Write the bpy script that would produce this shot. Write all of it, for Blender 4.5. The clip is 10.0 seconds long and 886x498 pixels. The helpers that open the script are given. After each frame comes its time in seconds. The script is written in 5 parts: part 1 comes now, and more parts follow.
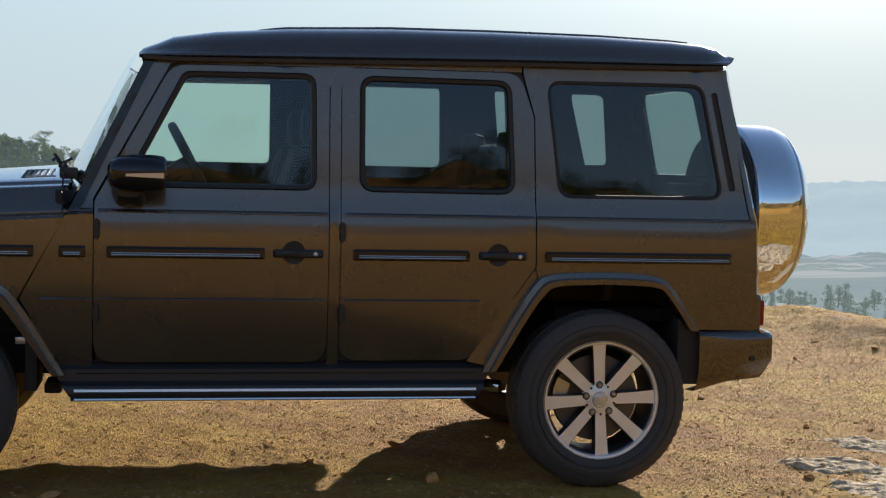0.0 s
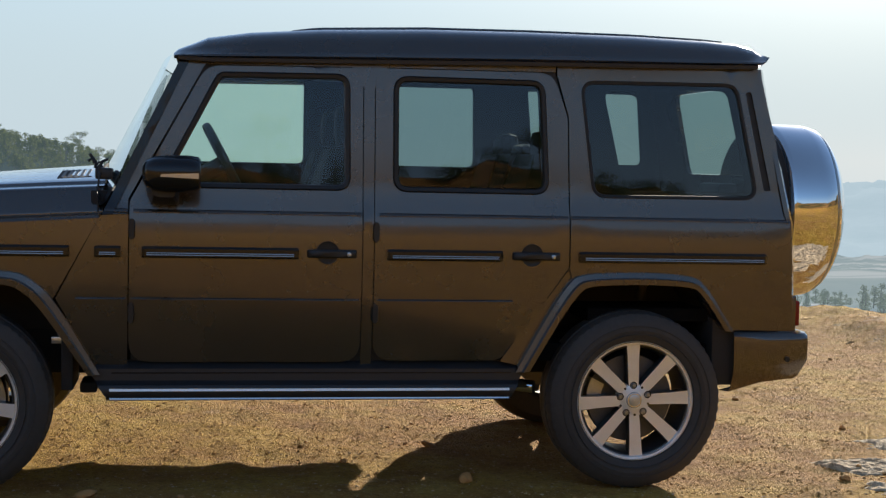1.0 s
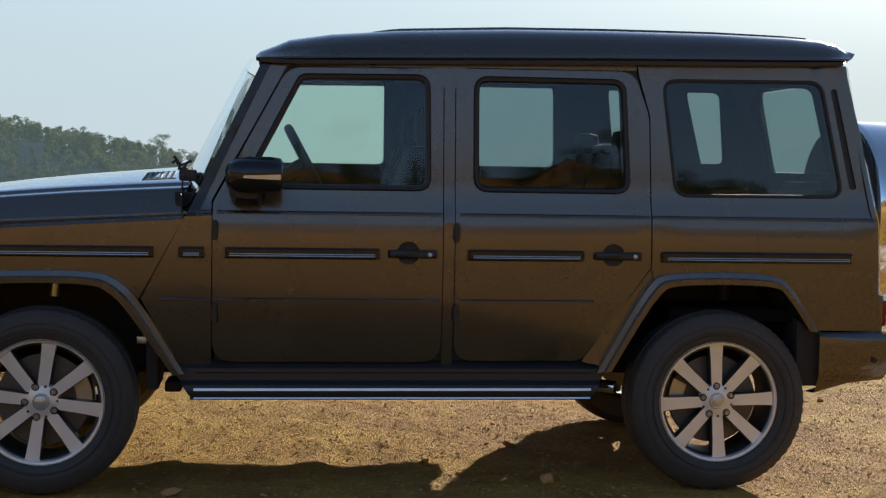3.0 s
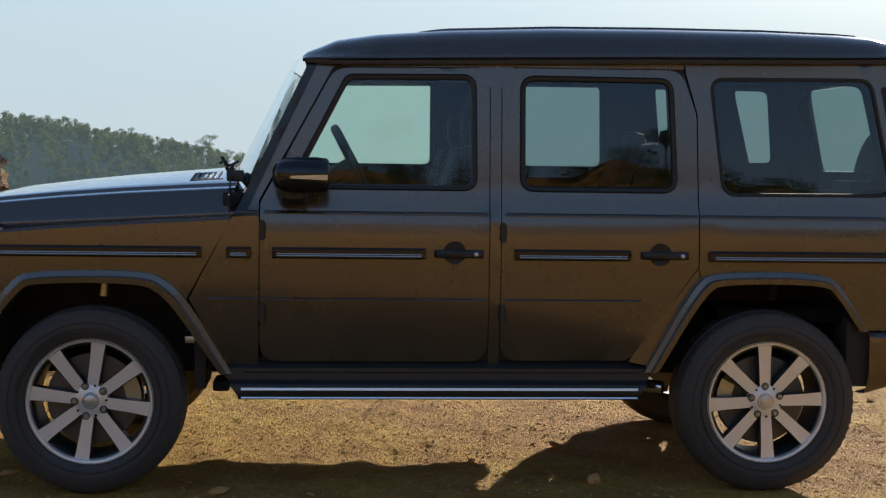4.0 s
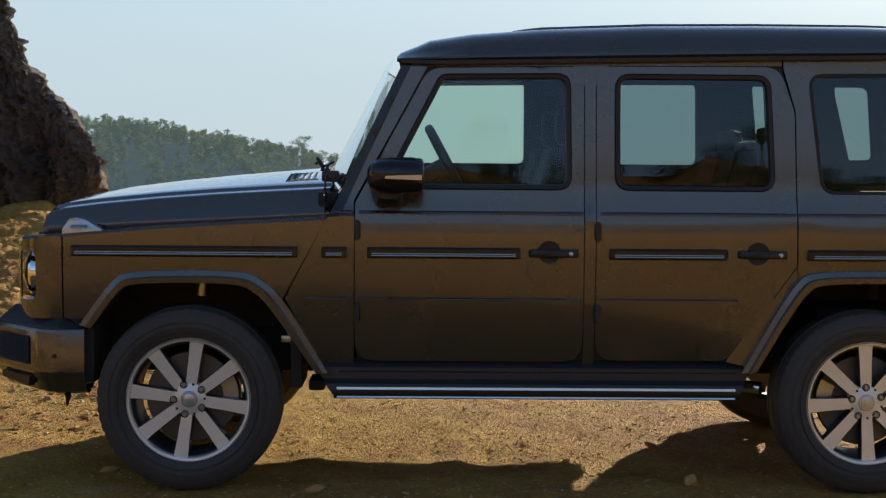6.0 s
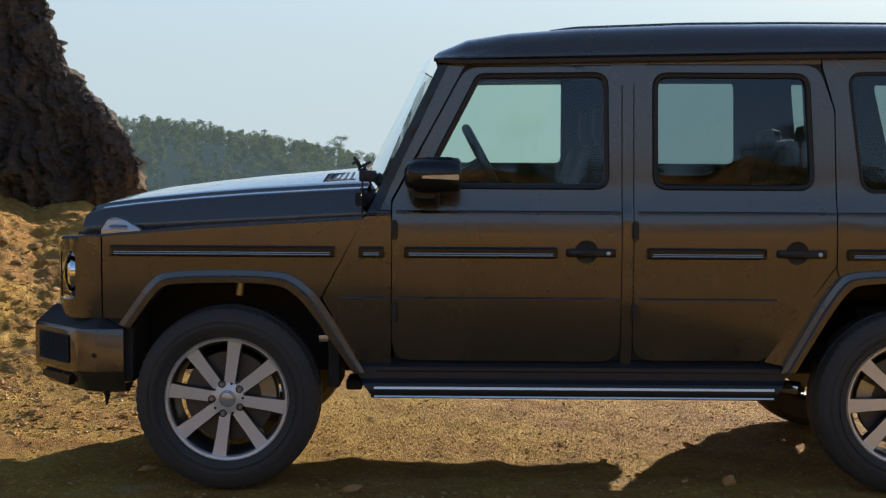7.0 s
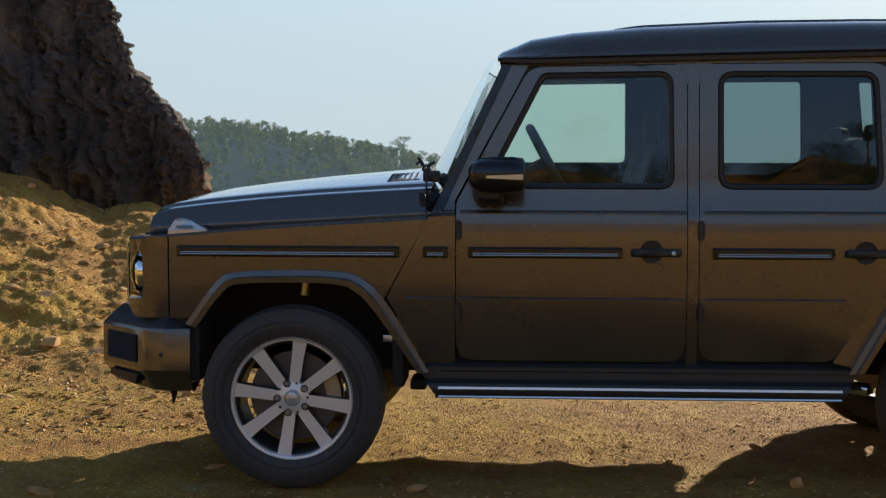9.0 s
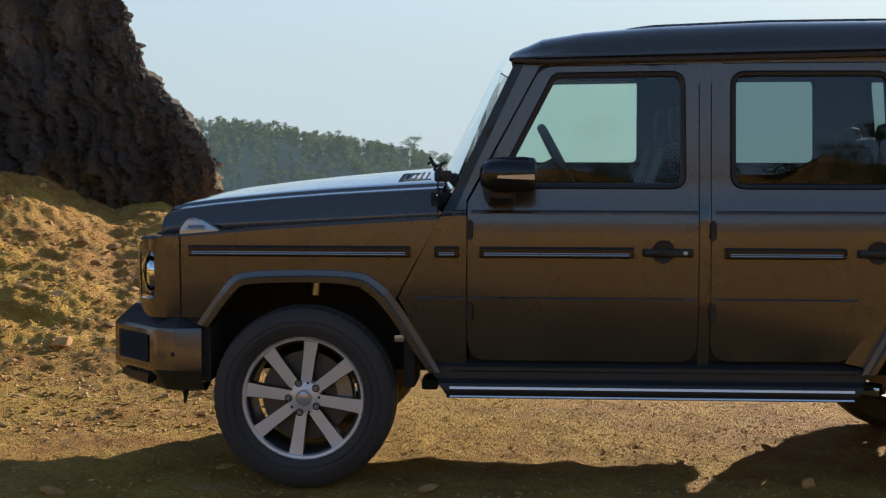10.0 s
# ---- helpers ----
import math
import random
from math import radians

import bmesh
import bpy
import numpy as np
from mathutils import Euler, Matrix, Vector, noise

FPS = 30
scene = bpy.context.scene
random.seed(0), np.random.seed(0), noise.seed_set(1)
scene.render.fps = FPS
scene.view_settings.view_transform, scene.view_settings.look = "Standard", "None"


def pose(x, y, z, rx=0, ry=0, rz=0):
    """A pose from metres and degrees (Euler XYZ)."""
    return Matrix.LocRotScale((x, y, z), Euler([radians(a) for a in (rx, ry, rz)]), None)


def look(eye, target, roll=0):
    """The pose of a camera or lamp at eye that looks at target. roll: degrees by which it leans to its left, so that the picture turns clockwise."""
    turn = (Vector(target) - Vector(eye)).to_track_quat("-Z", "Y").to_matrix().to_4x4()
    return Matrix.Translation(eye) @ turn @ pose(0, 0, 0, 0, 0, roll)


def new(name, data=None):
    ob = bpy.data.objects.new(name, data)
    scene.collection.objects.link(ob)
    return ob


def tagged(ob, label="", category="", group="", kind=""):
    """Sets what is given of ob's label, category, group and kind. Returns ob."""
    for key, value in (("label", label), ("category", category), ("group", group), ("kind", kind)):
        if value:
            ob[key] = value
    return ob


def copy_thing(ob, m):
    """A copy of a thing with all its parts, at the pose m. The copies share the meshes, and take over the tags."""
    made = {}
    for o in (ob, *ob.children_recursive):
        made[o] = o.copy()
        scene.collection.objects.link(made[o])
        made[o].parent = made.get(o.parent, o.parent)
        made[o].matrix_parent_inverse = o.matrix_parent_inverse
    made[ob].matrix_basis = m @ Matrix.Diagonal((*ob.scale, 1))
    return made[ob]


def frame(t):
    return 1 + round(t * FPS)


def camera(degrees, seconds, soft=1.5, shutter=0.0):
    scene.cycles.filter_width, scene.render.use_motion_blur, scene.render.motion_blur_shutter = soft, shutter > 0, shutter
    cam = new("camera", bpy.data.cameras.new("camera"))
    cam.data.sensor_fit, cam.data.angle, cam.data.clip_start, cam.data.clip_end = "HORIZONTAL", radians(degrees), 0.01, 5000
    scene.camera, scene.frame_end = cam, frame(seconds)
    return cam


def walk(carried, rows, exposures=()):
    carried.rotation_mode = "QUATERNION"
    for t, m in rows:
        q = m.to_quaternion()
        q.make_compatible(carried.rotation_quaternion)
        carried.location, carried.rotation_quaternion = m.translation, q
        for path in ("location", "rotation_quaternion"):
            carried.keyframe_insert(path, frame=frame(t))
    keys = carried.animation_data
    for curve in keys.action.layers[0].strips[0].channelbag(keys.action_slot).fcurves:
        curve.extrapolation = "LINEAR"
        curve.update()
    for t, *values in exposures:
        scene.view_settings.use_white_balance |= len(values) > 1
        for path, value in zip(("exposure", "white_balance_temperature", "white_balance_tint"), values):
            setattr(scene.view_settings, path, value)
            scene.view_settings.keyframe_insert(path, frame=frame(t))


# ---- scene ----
# The camera stands beside the car and pans, drifting a few centimetres.
cam = camera(34.18, 10.0, soft=1.3)
EYE = (-1.876, -6.056, 1.416)
DRIFT = (-0.028, 0.012, -0.001)
# seconds, pan, pitch and roll in degrees
PAN = [
    (0, -10.833, -3.532, 0.428), (0.5, -10.209, -3.523, 0.414), (1, -9.526, -3.536, 0.345), (1.5, -8.762, -3.54, 0.245),
    (2, -7.986, -3.54, 0.16), (2.5, -7.191, -3.539, 0.09), (4, -4.549, -3.543, -0.175), (4.5, -3.55, -3.547, -0.252),
    (5, -2.634, -3.545, -0.353), (5.5, -1.689, -3.533, -0.447), (7, 0.604, -3.531, -0.68), (7.5, 1.313, -3.522, -0.752),
    (8, 1.965, -3.514, -0.81), (8.5, 2.589, -3.51, -0.86), (9, 3.102, -3.494, -0.867), (9.5, 3.391, -3.49, -0.874),
    (10, 3.531, -3.49, -0.875),
]
walk(cam, [(t, pose(EYE[0] + DRIFT[0] * t / 10, EYE[1] + DRIFT[1] * t / 10, EYE[2] + DRIFT[2] * t / 10, 90 + pitch, 0, yaw) @ pose(0, 0, 0, 0, 0, roll))
           for t, yaw, pitch, roll in PAN], exposures=[(0.0, 0.56, 6100.0, 10.0), (10.0, 0.56, 6100.0, 10.0)])

# ---- light: a low sun behind the car, hazy sky ----
SUN_ELEV, SUN_AZ = 16.5, 27.0        # degrees above the horizon; to the right of straight ahead (+y)
world = bpy.data.worlds.new("world")
scene.world = world
world.use_nodes = True
wn = world.node_tree.nodes
sky = wn.new("ShaderNodeTexSky")
sky.sky_type = "NISHITA"
sky.sun_disc = False
sky.sun_elevation = radians(SUN_ELEV)
sky.sun_rotation = radians(SUN_AZ)
sky.dust_density = 0.5
sky.air_density = 1.0
sky.ozone_density = 3.0
veil = wn.new("ShaderNodeMix")         # thin even haze over the clear sky
veil.data_type = "RGBA"
aim = wn.new("ShaderNodeTexCoord")
split = wn.new("ShaderNodeSeparateXYZ")
thick = wn.new("ShaderNodeMapRange")   # the haze thins from the horizon upwards
thick.inputs["From Min"].default_value, thick.inputs["From Max"].default_value = 0.0, 0.35
thick.inputs["To Min"].default_value, thick.inputs["To Max"].default_value = 0.965, 0.06
thick.interpolation_type = "SMOOTHERSTEP"
world.node_tree.links.new(aim.outputs["Generated"], split.inputs[0])
world.node_tree.links.new(split.outputs["Z"], thick.inputs["Value"])
world.node_tree.links.new(thick.outputs[0], veil.inputs["Factor"])
veil.inputs["B"].default_value = (3.95, 4.60, 4.78, 1)
world.node_tree.links.new(sky.outputs[0], veil.inputs["A"])
world.node_tree.links.new(veil.outputs["Result"], wn["Background"].inputs[0])
wn["Background"].inputs[1].default_value = 0.098
sun = new("sun", bpy.data.lights.new("sun", "SUN"))
sun.data.energy, sun.data.angle, sun.data.color = 5.0, radians(0.6), (1.0, 0.86, 0.66)
e, a = radians(SUN_ELEV), radians(SUN_AZ)
to_sun = Vector((math.sin(a) * math.cos(e), math.cos(a) * math.cos(e), math.sin(e)))
sun.matrix_world = look(to_sun * 60, (0, 0, 0))


# ---- materials ----
def material(name, base=(0.5, 0.5, 0.5), rough=0.5, metal=0.0):
    m = bpy.data.materials.new(name)
    m.use_nodes = True
    b = m.node_tree.nodes["Principled BSDF"]
    b.inputs["Base Color"].default_value = (*base, 1)
    b.inputs["Roughness"].default_value = rough
    b.inputs["Metallic"].default_value = metal
    return m


def node(m, kind, **values):
    n = m.node_tree.nodes.new(kind)
    for k, v in values.items():
        n.inputs[k].default_value = v
    return n


def link(m, a, b):
    m.node_tree.links.new(a, b)


def coords(m, scale=1.0, stretch=(1, 1, 1)):
    c = m.node_tree.nodes.new("ShaderNodeNewGeometry")
    mp = m.node_tree.nodes.new("ShaderNodeMapping")
    mp.inputs["Scale"].default_value = [scale * s for s in stretch]
    link(m, c.outputs["Position"], mp.inputs["Vector"])
    return mp.outputs["Vector"]


def ramp(m, fac, stops):
    r = m.node_tree.nodes.new("ShaderNodeValToRGB")
    while len(r.color_ramp.elements) < len(stops):
        r.color_ramp.elements.new(0.5)
    for el, (p, c) in zip(r.color_ramp.elements, stops):
        el.position, el.color = p, (*c, 1) if len(c) == 3 else c
    link(m, fac, r.inputs["Fac"])
    return r.outputs["Color"]


def noise_tex(m, scale, detail=6.0, rough=0.6, stretch=(1, 1, 1)):
    n = node(m, "ShaderNodeTexNoise", Scale=scale, Detail=detail, Roughness=rough)
    link(m, coords(m, 1.0, stretch), n.inputs["Vector"])
    return n.outputs["Fac"]


def mix(m, fac, c1, c2, mode="MIX"):
    n = m.node_tree.nodes.new("ShaderNodeMix")
    n.data_type, n.blend_type = "RGBA", mode
    for sock, v in ((n.inputs["Factor"], fac), (n.inputs["A"], c1), (n.inputs["B"], c2)):
        if isinstance(v, (int, float)):
            sock.default_value = v
        elif isinstance(v, tuple):
            sock.default_value = (*v, 1)
        else:
            link(m, v, sock)
    return n.outputs["Result"]


def bump(m, height, strength=0.5, distance=0.02):
    n = node(m, "ShaderNodeBump", Strength=strength, Distance=distance)
    link(m, height, n.inputs["Height"])
    link(m, n.outputs["Normal"], m.node_tree.nodes["Principled BSDF"].inputs["Normal"])


def bsdf(m):
    return m.node_tree.nodes["Principled BSDF"]


def grained(name, base, rough, metal=0.0, spread=0.25, scale=30.0, bumps=0.0, dist=0.002):
    """A material with fine and coarse variation of its colour and gloss."""
    m = material(name, base, rough, metal)
    f1, f2 = noise_tex(m, scale), noise_tex(m, scale * 0.07, 3.0)
    f = mix(m, 0.5, f1, f2)
    lo = tuple(c * (1 - spread) for c in base)
    hi = tuple(min(1, c * (1 + spread)) for c in base)
    link(m, ramp(m, f, [(0.3, lo), (0.7, hi)]), bsdf(m).inputs["Base Color"])
    r = ramp(m, f, [(0.3, (rough * 0.88,) * 3), (0.7, (min(1, rough * 1.12),) * 3)])
    link(m, r, bsdf(m).inputs["Roughness"])
    if bumps:
        bump(m, f1, bumps, dist)
    return m


def paint_material():
    m = material("brown_metallic_paint", (0.15, 0.115, 0.088), 0.36, 0.75)
    fl = noise_tex(m, 900.0, 2.0)
    dust = noise_tex(m, 2.6, 6.0)
    c = ramp(m, fl, [(0.35, (0.092, 0.081, 0.073)), (0.7, (0.130, 0.115, 0.104))])
    link(m, mix(m, ramp(m, dust, [(0.5, (0, 0, 0)), (0.85, (0.10, 0.10, 0.10))]), c, (0.30, 0.22, 0.13)), bsdf(m).inputs["Base Color"])
    link(m, ramp(m, dust, [(0.35, (0.24,) * 3), (0.8, (0.32,) * 3)]), bsdf(m).inputs["Roughness"])
    bsdf(m).inputs["Coat Weight"].default_value = 1.0
    bsdf(m).inputs["Coat Roughness"].default_value = 0.09
    return m


def glass_material(name, tint, gloss_rough=0.0, ior=1.6, fixed=None):
    """A thin pane: tinted see-through, with a clear reflection that grows at grazing angles."""
    m = bpy.data.materials.new(name)
    m.use_nodes = True
    nt = m.node_tree
    nt.nodes.remove(nt.nodes["Principled BSDF"])
    tr, gl = nt.nodes.new("ShaderNodeBsdfTransparent"), nt.nodes.new("ShaderNodeBsdfGlossy")
    tr.inputs["Color"].default_value = (*tint, 1)
    gl.inputs["Roughness"].default_value = gloss_rough
    gl.inputs["Color"].default_value = (0.95, 0.97, 1, 1)
    fr = nt.nodes.new("ShaderNodeFresnel")
    fr.inputs["IOR"].default_value = ior
    mx = nt.nodes.new("ShaderNodeMixShader")
    if fixed is None:
        nt.links.new(fr.outputs[0], mx.inputs[0])
    else:
        mx.inputs[0].default_value = fixed
    nt.links.new(tr.outputs[0], mx.inputs[1])
    nt.links.new(gl.outputs[0], mx.inputs[2])
    nt.links.new(mx.outputs[0], nt.nodes["Material Output"].inputs["Surface"])
    return m


def soil_material():
    m = material("ochre_soil", (0.4, 0.25, 0.12), 0.92)
    big, mid, fine = noise_tex(m, 0.33, 5.0), noise_tex(m, 2.7, 8.0, 0.68), noise_tex(m, 30.0, 9.0, 0.8)
    c1 = ramp(m, mid, [(0.28, (0.36, 0.158, 0.042)), (0.46, (0.56, 0.285, 0.072)), (0.62, (0.69, 0.408, 0.110)), (0.8, (0.73, 0.49, 0.19))])
    c2 = ramp(m, mid, [(0.3, (0.44, 0.218, 0.034)), (0.55, (0.69, 0.425, 0.062)), (0.75, (0.73, 0.49, 0.13))])
    c = mix(m, ramp(m, big, [(0.42, (0, 0, 0)), (0.6, (1, 1, 1))]), c1, c2)
    c = mix(m, 0.75, c, ramp(m, fine, [(0.34, (0.42, 0.35, 0.28)), (0.47, (0.80, 0.75, 0.68)), (0.60, (1.0, 0.98, 0.95))]), "MULTIPLY")
    speck = noise_tex(m, 85.0, 4.0, 0.8)
    c = mix(m, ramp(m, speck, [(0.58, (0, 0, 0)), (0.66, (0.5, 0.5, 0.5))]), c, (0.78, 0.54, 0.26))
    pale = noise_tex(m, 1.3, 9.0, 0.74, (0.55, 1.0, 1.0))
    c = mix(m, ramp(m, pale, [(0.60, (0, 0, 0)), (0.68, (0.7, 0.7, 0.7))]), c, (0.64, 0.50, 0.36))
    bsdf(m).inputs["Specular IOR Level"].default_value = 0.2
    link(m, c, bsdf(m).inputs["Base Color"])
    bump(m, mix(m, 0.66, mid, fine), 1.0, 0.058)
    return m


def hill_soil_material():
    """Brown earth with dry grass and low herbs, on the slopes away from the car."""
    m = material("scrubby_hill_earth", (0.2, 0.12, 0.06), 0.95)
    big, mid = noise_tex(m, 0.16, 6.0, 0.65), noise_tex(m, 1.4, 8.0, 0.7)
    c = ramp(m, mid, [(0.3, (0.16, 0.085, 0.030)), (0.5, (0.34, 0.18, 0.06)), (0.72, (0.48, 0.28, 0.10))])
    g = ramp(m, mid, [(0.35, (0.05, 0.055, 0.018)), (0.7, (0.13, 0.12, 0.045))])
    c = mix(m, ramp(m, big, [(0.47, (0, 0, 0)), (0.56, (0.9, 0.9, 0.9))]), c, g)
    bsdf(m).inputs["Specular IOR Level"].default_value = 0.1
    link(m, c, bsdf(m).inputs["Base Color"])
    bump(m, mid, 1.0, 0.2)
    return m


def rock_material():
    m = material("dark_weathered_rock", (0.09, 0.08, 0.07), 0.6)
    streak = noise_tex(m, 1.6, 9.0, 0.7, (1, 1, 0.28))
    fine = noise_tex(m, 14.0, 8.0, 0.78)
    big = noise_tex(m, 0.55, 5.0, 0.6, (1, 1, 0.5))
    dark = ramp(m, streak, [(0.3, (0.055, 0.049, 0.046)), (0.50, (0.135, 0.118, 0.106)), (0.72, (0.34, 0.30, 0.25))])
    dark = mix(m, 0.6, dark, ramp(m, fine, [(0.32, (0.35, 0.33, 0.33)), (0.62, (1, 1, 1))]), "MULTIPLY")
    c = mix(m, ramp(m, big, [(0.52, (0, 0, 0)), (0.66, (0.40, 0.40, 0.40))]), dark, (0.22, 0.135, 0.065))
    g = m.node_tree.nodes.new("ShaderNodeNewGeometry")
    sep = m.node_tree.nodes.new("ShaderNodeSeparateXYZ")
    link(m, g.outputs["Position"], sep.inputs[0])
    # ochre earth washed over the foot of the rock
    level = node(m, "ShaderNodeMath")
    level.operation = "MULTIPLY_ADD"
    link(m, big, level.inputs[0])
    level.inputs[1].default_value = -4.6
    link(m, sep.outputs["Z"], level.inputs[2])
    mr = node(m, "ShaderNodeMapRange", **{"From Min": -1.75, "From Max": -0.75})
    link(m, level.outputs[0], mr.inputs["Value"])
    earth = ramp(m, fine, [(0.3, (0.16, 0.085, 0.025)), (0.65, (0.44, 0.25, 0.075))])
    link(m, mix(m, mr.outputs[0], earth, c), bsdf(m).inputs["Base Color"])
    link(m, ramp(m, fine, [(0.35, (0.85,) * 3), (0.7, (0.95,) * 3)]), bsdf(m).inputs["Roughness"])
    bsdf(m).inputs["Specular IOR Level"].default_value = 0.12
    bump(m, mix(m, 0.65, streak, fine), 1.0, 0.09)
    return m


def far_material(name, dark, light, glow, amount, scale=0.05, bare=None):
    """Distant land whose emission imitates the haze of the air between."""
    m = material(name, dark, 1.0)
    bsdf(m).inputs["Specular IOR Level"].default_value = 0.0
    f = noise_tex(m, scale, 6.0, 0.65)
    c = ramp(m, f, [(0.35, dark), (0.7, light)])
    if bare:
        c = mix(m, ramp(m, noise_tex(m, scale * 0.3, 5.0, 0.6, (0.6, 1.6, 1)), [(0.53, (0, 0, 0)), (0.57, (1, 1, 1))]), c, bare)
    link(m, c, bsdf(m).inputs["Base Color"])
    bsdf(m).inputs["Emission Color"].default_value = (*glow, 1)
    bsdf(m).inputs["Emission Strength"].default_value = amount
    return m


PAINT = paint_material()
BLACK = grained("satin_black_plastic", (0.022, 0.022, 0.024), 0.45, spread=0.15, scale=200, bumps=0.15, dist=0.0005)
GLOSS_BLACK = grained("gloss_black_trim", (0.012, 0.012, 0.014), 0.16, spread=0.1, scale=60)
RUBBER = grained("tyre_rubber", (0.060, 0.056, 0.053), 0.75, spread=0.3, scale=45, bumps=0.3, dist=0.001)
SEAL = grained("window_rubber", (0.014, 0.014, 0.015), 0.5, spread=0.15, scale=90)
INNER = grained("dark_cabin_trim", (0.006, 0.006, 0.0065), 0.9, spread=0.2, scale=60)
UNDER = grained("underbody_coating", (0.034, 0.031, 0.029), 0.85, spread=0.3, scale=25, bumps=0.3)
CHROME = grained("polished_chrome", (0.82, 0.83, 0.85), 0.035, 1.0, spread=0.03, scale=8)
MACHINED = grained("machined_alloy", (0.86, 0.87, 0.89), 0.34, 0.45, spread=0.06, scale=220)
ALLOY_DARK = grained("dark_grey_alloy", (0.07, 0.072, 0.078), 0.38, 0.7, spread=0.15, scale=80)
DISC = grained("cast_brake_iron", (0.16, 0.155, 0.15), 0.5, 0.8, spread=0.2, scale=120)
STEEL = grained("brushed_steel", (0.45, 0.45, 0.44), 0.35, 1.0, spread=0.15, scale=120)
BRIGHT = grained("satin_bright_metal", (0.80, 0.80, 0.80), 0.30, 1.0, spread=0.08, scale=90)
STRIP = grained("anodised_strip", (0.40, 0.40, 0.40), 0.36, 1.0, spread=0.1, scale=100)
GLASS = glass_material("clear_green_glass", (0.66, 0.78, 0.70))
WINDSCREEN = glass_material("laminated_windscreen", (0.72, 0.84, 0.78), fixed=0.8)
GLASS_TINT = glass_material("privacy_glass", (0.34, 0.43, 0.42))
GLASS_FAR = glass_material("far_side_glass", (0.70, 0.82, 0.76), 0.0, fixed=0.05)
GLASS_FAR_TINT = glass_material("far_side_privacy_glass", (0.50, 0.60, 0.60), 0.0, fixed=0.05)
GLASS_REAR = glass_material("rear_window_glass", (0.45, 0.56, 0.55), 0.0, fixed=0.05)
LENS = glass_material("lamp_lens", (0.8, 0.82, 0.84), 0.05)
LAMP_WHITE = grained("lamp_reflector", (0.60, 0.62, 0.65), 0.25, 0.6, spread=0.1, scale=150)
RED = grained("red_lamp_plastic", (0.22, 0.010, 0.010), 0.2, spread=0.2, scale=60)
SOIL = soil_material()
ROCK = rock_material()
STONE = grained("pale_ochre_stone", (0.50, 0.28, 0.105), 0.85, spread=0.45, scale=18, bumps=0.6, dist=0.01)
bsdf(STONE).inputs["Specular IOR Level"].default_value = 0.2
PALE_ROCK = grained("pale_weathered_rock", (0.58, 0.44, 0.28), 0.9, spread=0.45, scale=16, bumps=0.9, dist=0.03)
bsdf(PALE_ROCK).inputs["Specular IOR Level"].default_value = 0.2
bsdf(INNER).inputs["Specular IOR Level"].default_value = 0.15
BARK = grained("pine_bark", (0.09, 0.06, 0.04), 0.9, spread=0.3, scale=6, bumps=0.5)


def leaf_material(name, dark, light, glow=(0, 0, 0), amount=0.0):
    m = material(name, dark, 0.8)
    bsdf(m).inputs["Specular IOR Level"].default_value = 0.15
    g = m.node_tree.nodes.new("ShaderNodeNewGeometry")
    c = ramp(m, g.outputs["Random Per Island"], [(0.0, dark), (1.0, light)])
    link(m, c, bsdf(m).inputs["Base Color"])
    through_ = m.node_tree.nodes.new("ShaderNodeBsdfTranslucent")
    both = m.node_tree.nodes.new("ShaderNodeMixShader")
    both.inputs[0].default_value = 0.35
    link(m, c, through_.inputs["Color"])
    link(m, bsdf(m).outputs[0], both.inputs[1])
    link(m, through_.outputs[0], both.inputs[2])
    link(m, both.outputs[0], m.node_tree.nodes["Material Output"].inputs["Surface"])
    # distant leaves emit a pale colour that stands in for haze
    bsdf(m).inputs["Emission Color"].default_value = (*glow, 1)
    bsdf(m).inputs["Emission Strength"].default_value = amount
    return m


def gravel_material():
    m = material("mixed_gravel", (0.5, 0.3, 0.1), 0.85)
    g = m.node_tree.nodes.new("ShaderNodeNewGeometry")
    link(m, ramp(m, g.outputs["Random Per Island"], [(0.0, (0.38, 0.18, 0.05)), (0.4, (0.58, 0.32, 0.09)), (0.75, (0.70, 0.45, 0.17)), (1.0, (0.74, 0.54, 0.32))]), bsdf(m).inputs["Base Color"])
    bsdf(m).inputs["Specular IOR Level"].default_value = 0.2
    return m


GRAVEL = gravel_material()
# far needles, valley leaves and far bark glow faintly to imitate haze
HAZE_GLOW = (0.33, 0.45, 0.50)
LEAF_FAR = leaf_material("far_pine_needles_haze_glow", (0.035, 0.055, 0.020), (0.20, 0.21, 0.055), HAZE_GLOW, 0.15)
LEAF_VALLEY = leaf_material("valley_leaves_haze_glow", (0.035, 0.055, 0.024), (0.10, 0.12, 0.05), (0.37, 0.44, 0.44), 0.36)
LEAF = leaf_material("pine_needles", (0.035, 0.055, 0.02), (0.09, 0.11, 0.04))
BARK_FAR = material("far_pine_bark_haze_glow", (0.09, 0.07, 0.05), 0.9)
bsdf(BARK_FAR).inputs["Emission Color"].default_value = (*HAZE_GLOW, 1)
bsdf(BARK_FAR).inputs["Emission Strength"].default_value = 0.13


# ---- mesh helpers ----
def mesh_object(name, verts, faces, mat, parent=None, label="", smooth=False, sharp=None):
    me = bpy.data.meshes.new(name)
    me.from_pydata([tuple(v) for v in verts], [], [tuple(f) for f in faces])
    me.materials.append(mat)
    ob = new(name, me)
    ob.parent = parent
    if label:
        ob["label"] = label
    if smooth:
        me.shade_smooth()
        if sharp:
            me.set_sharp_from_angle(angle=radians(sharp))
    return ob


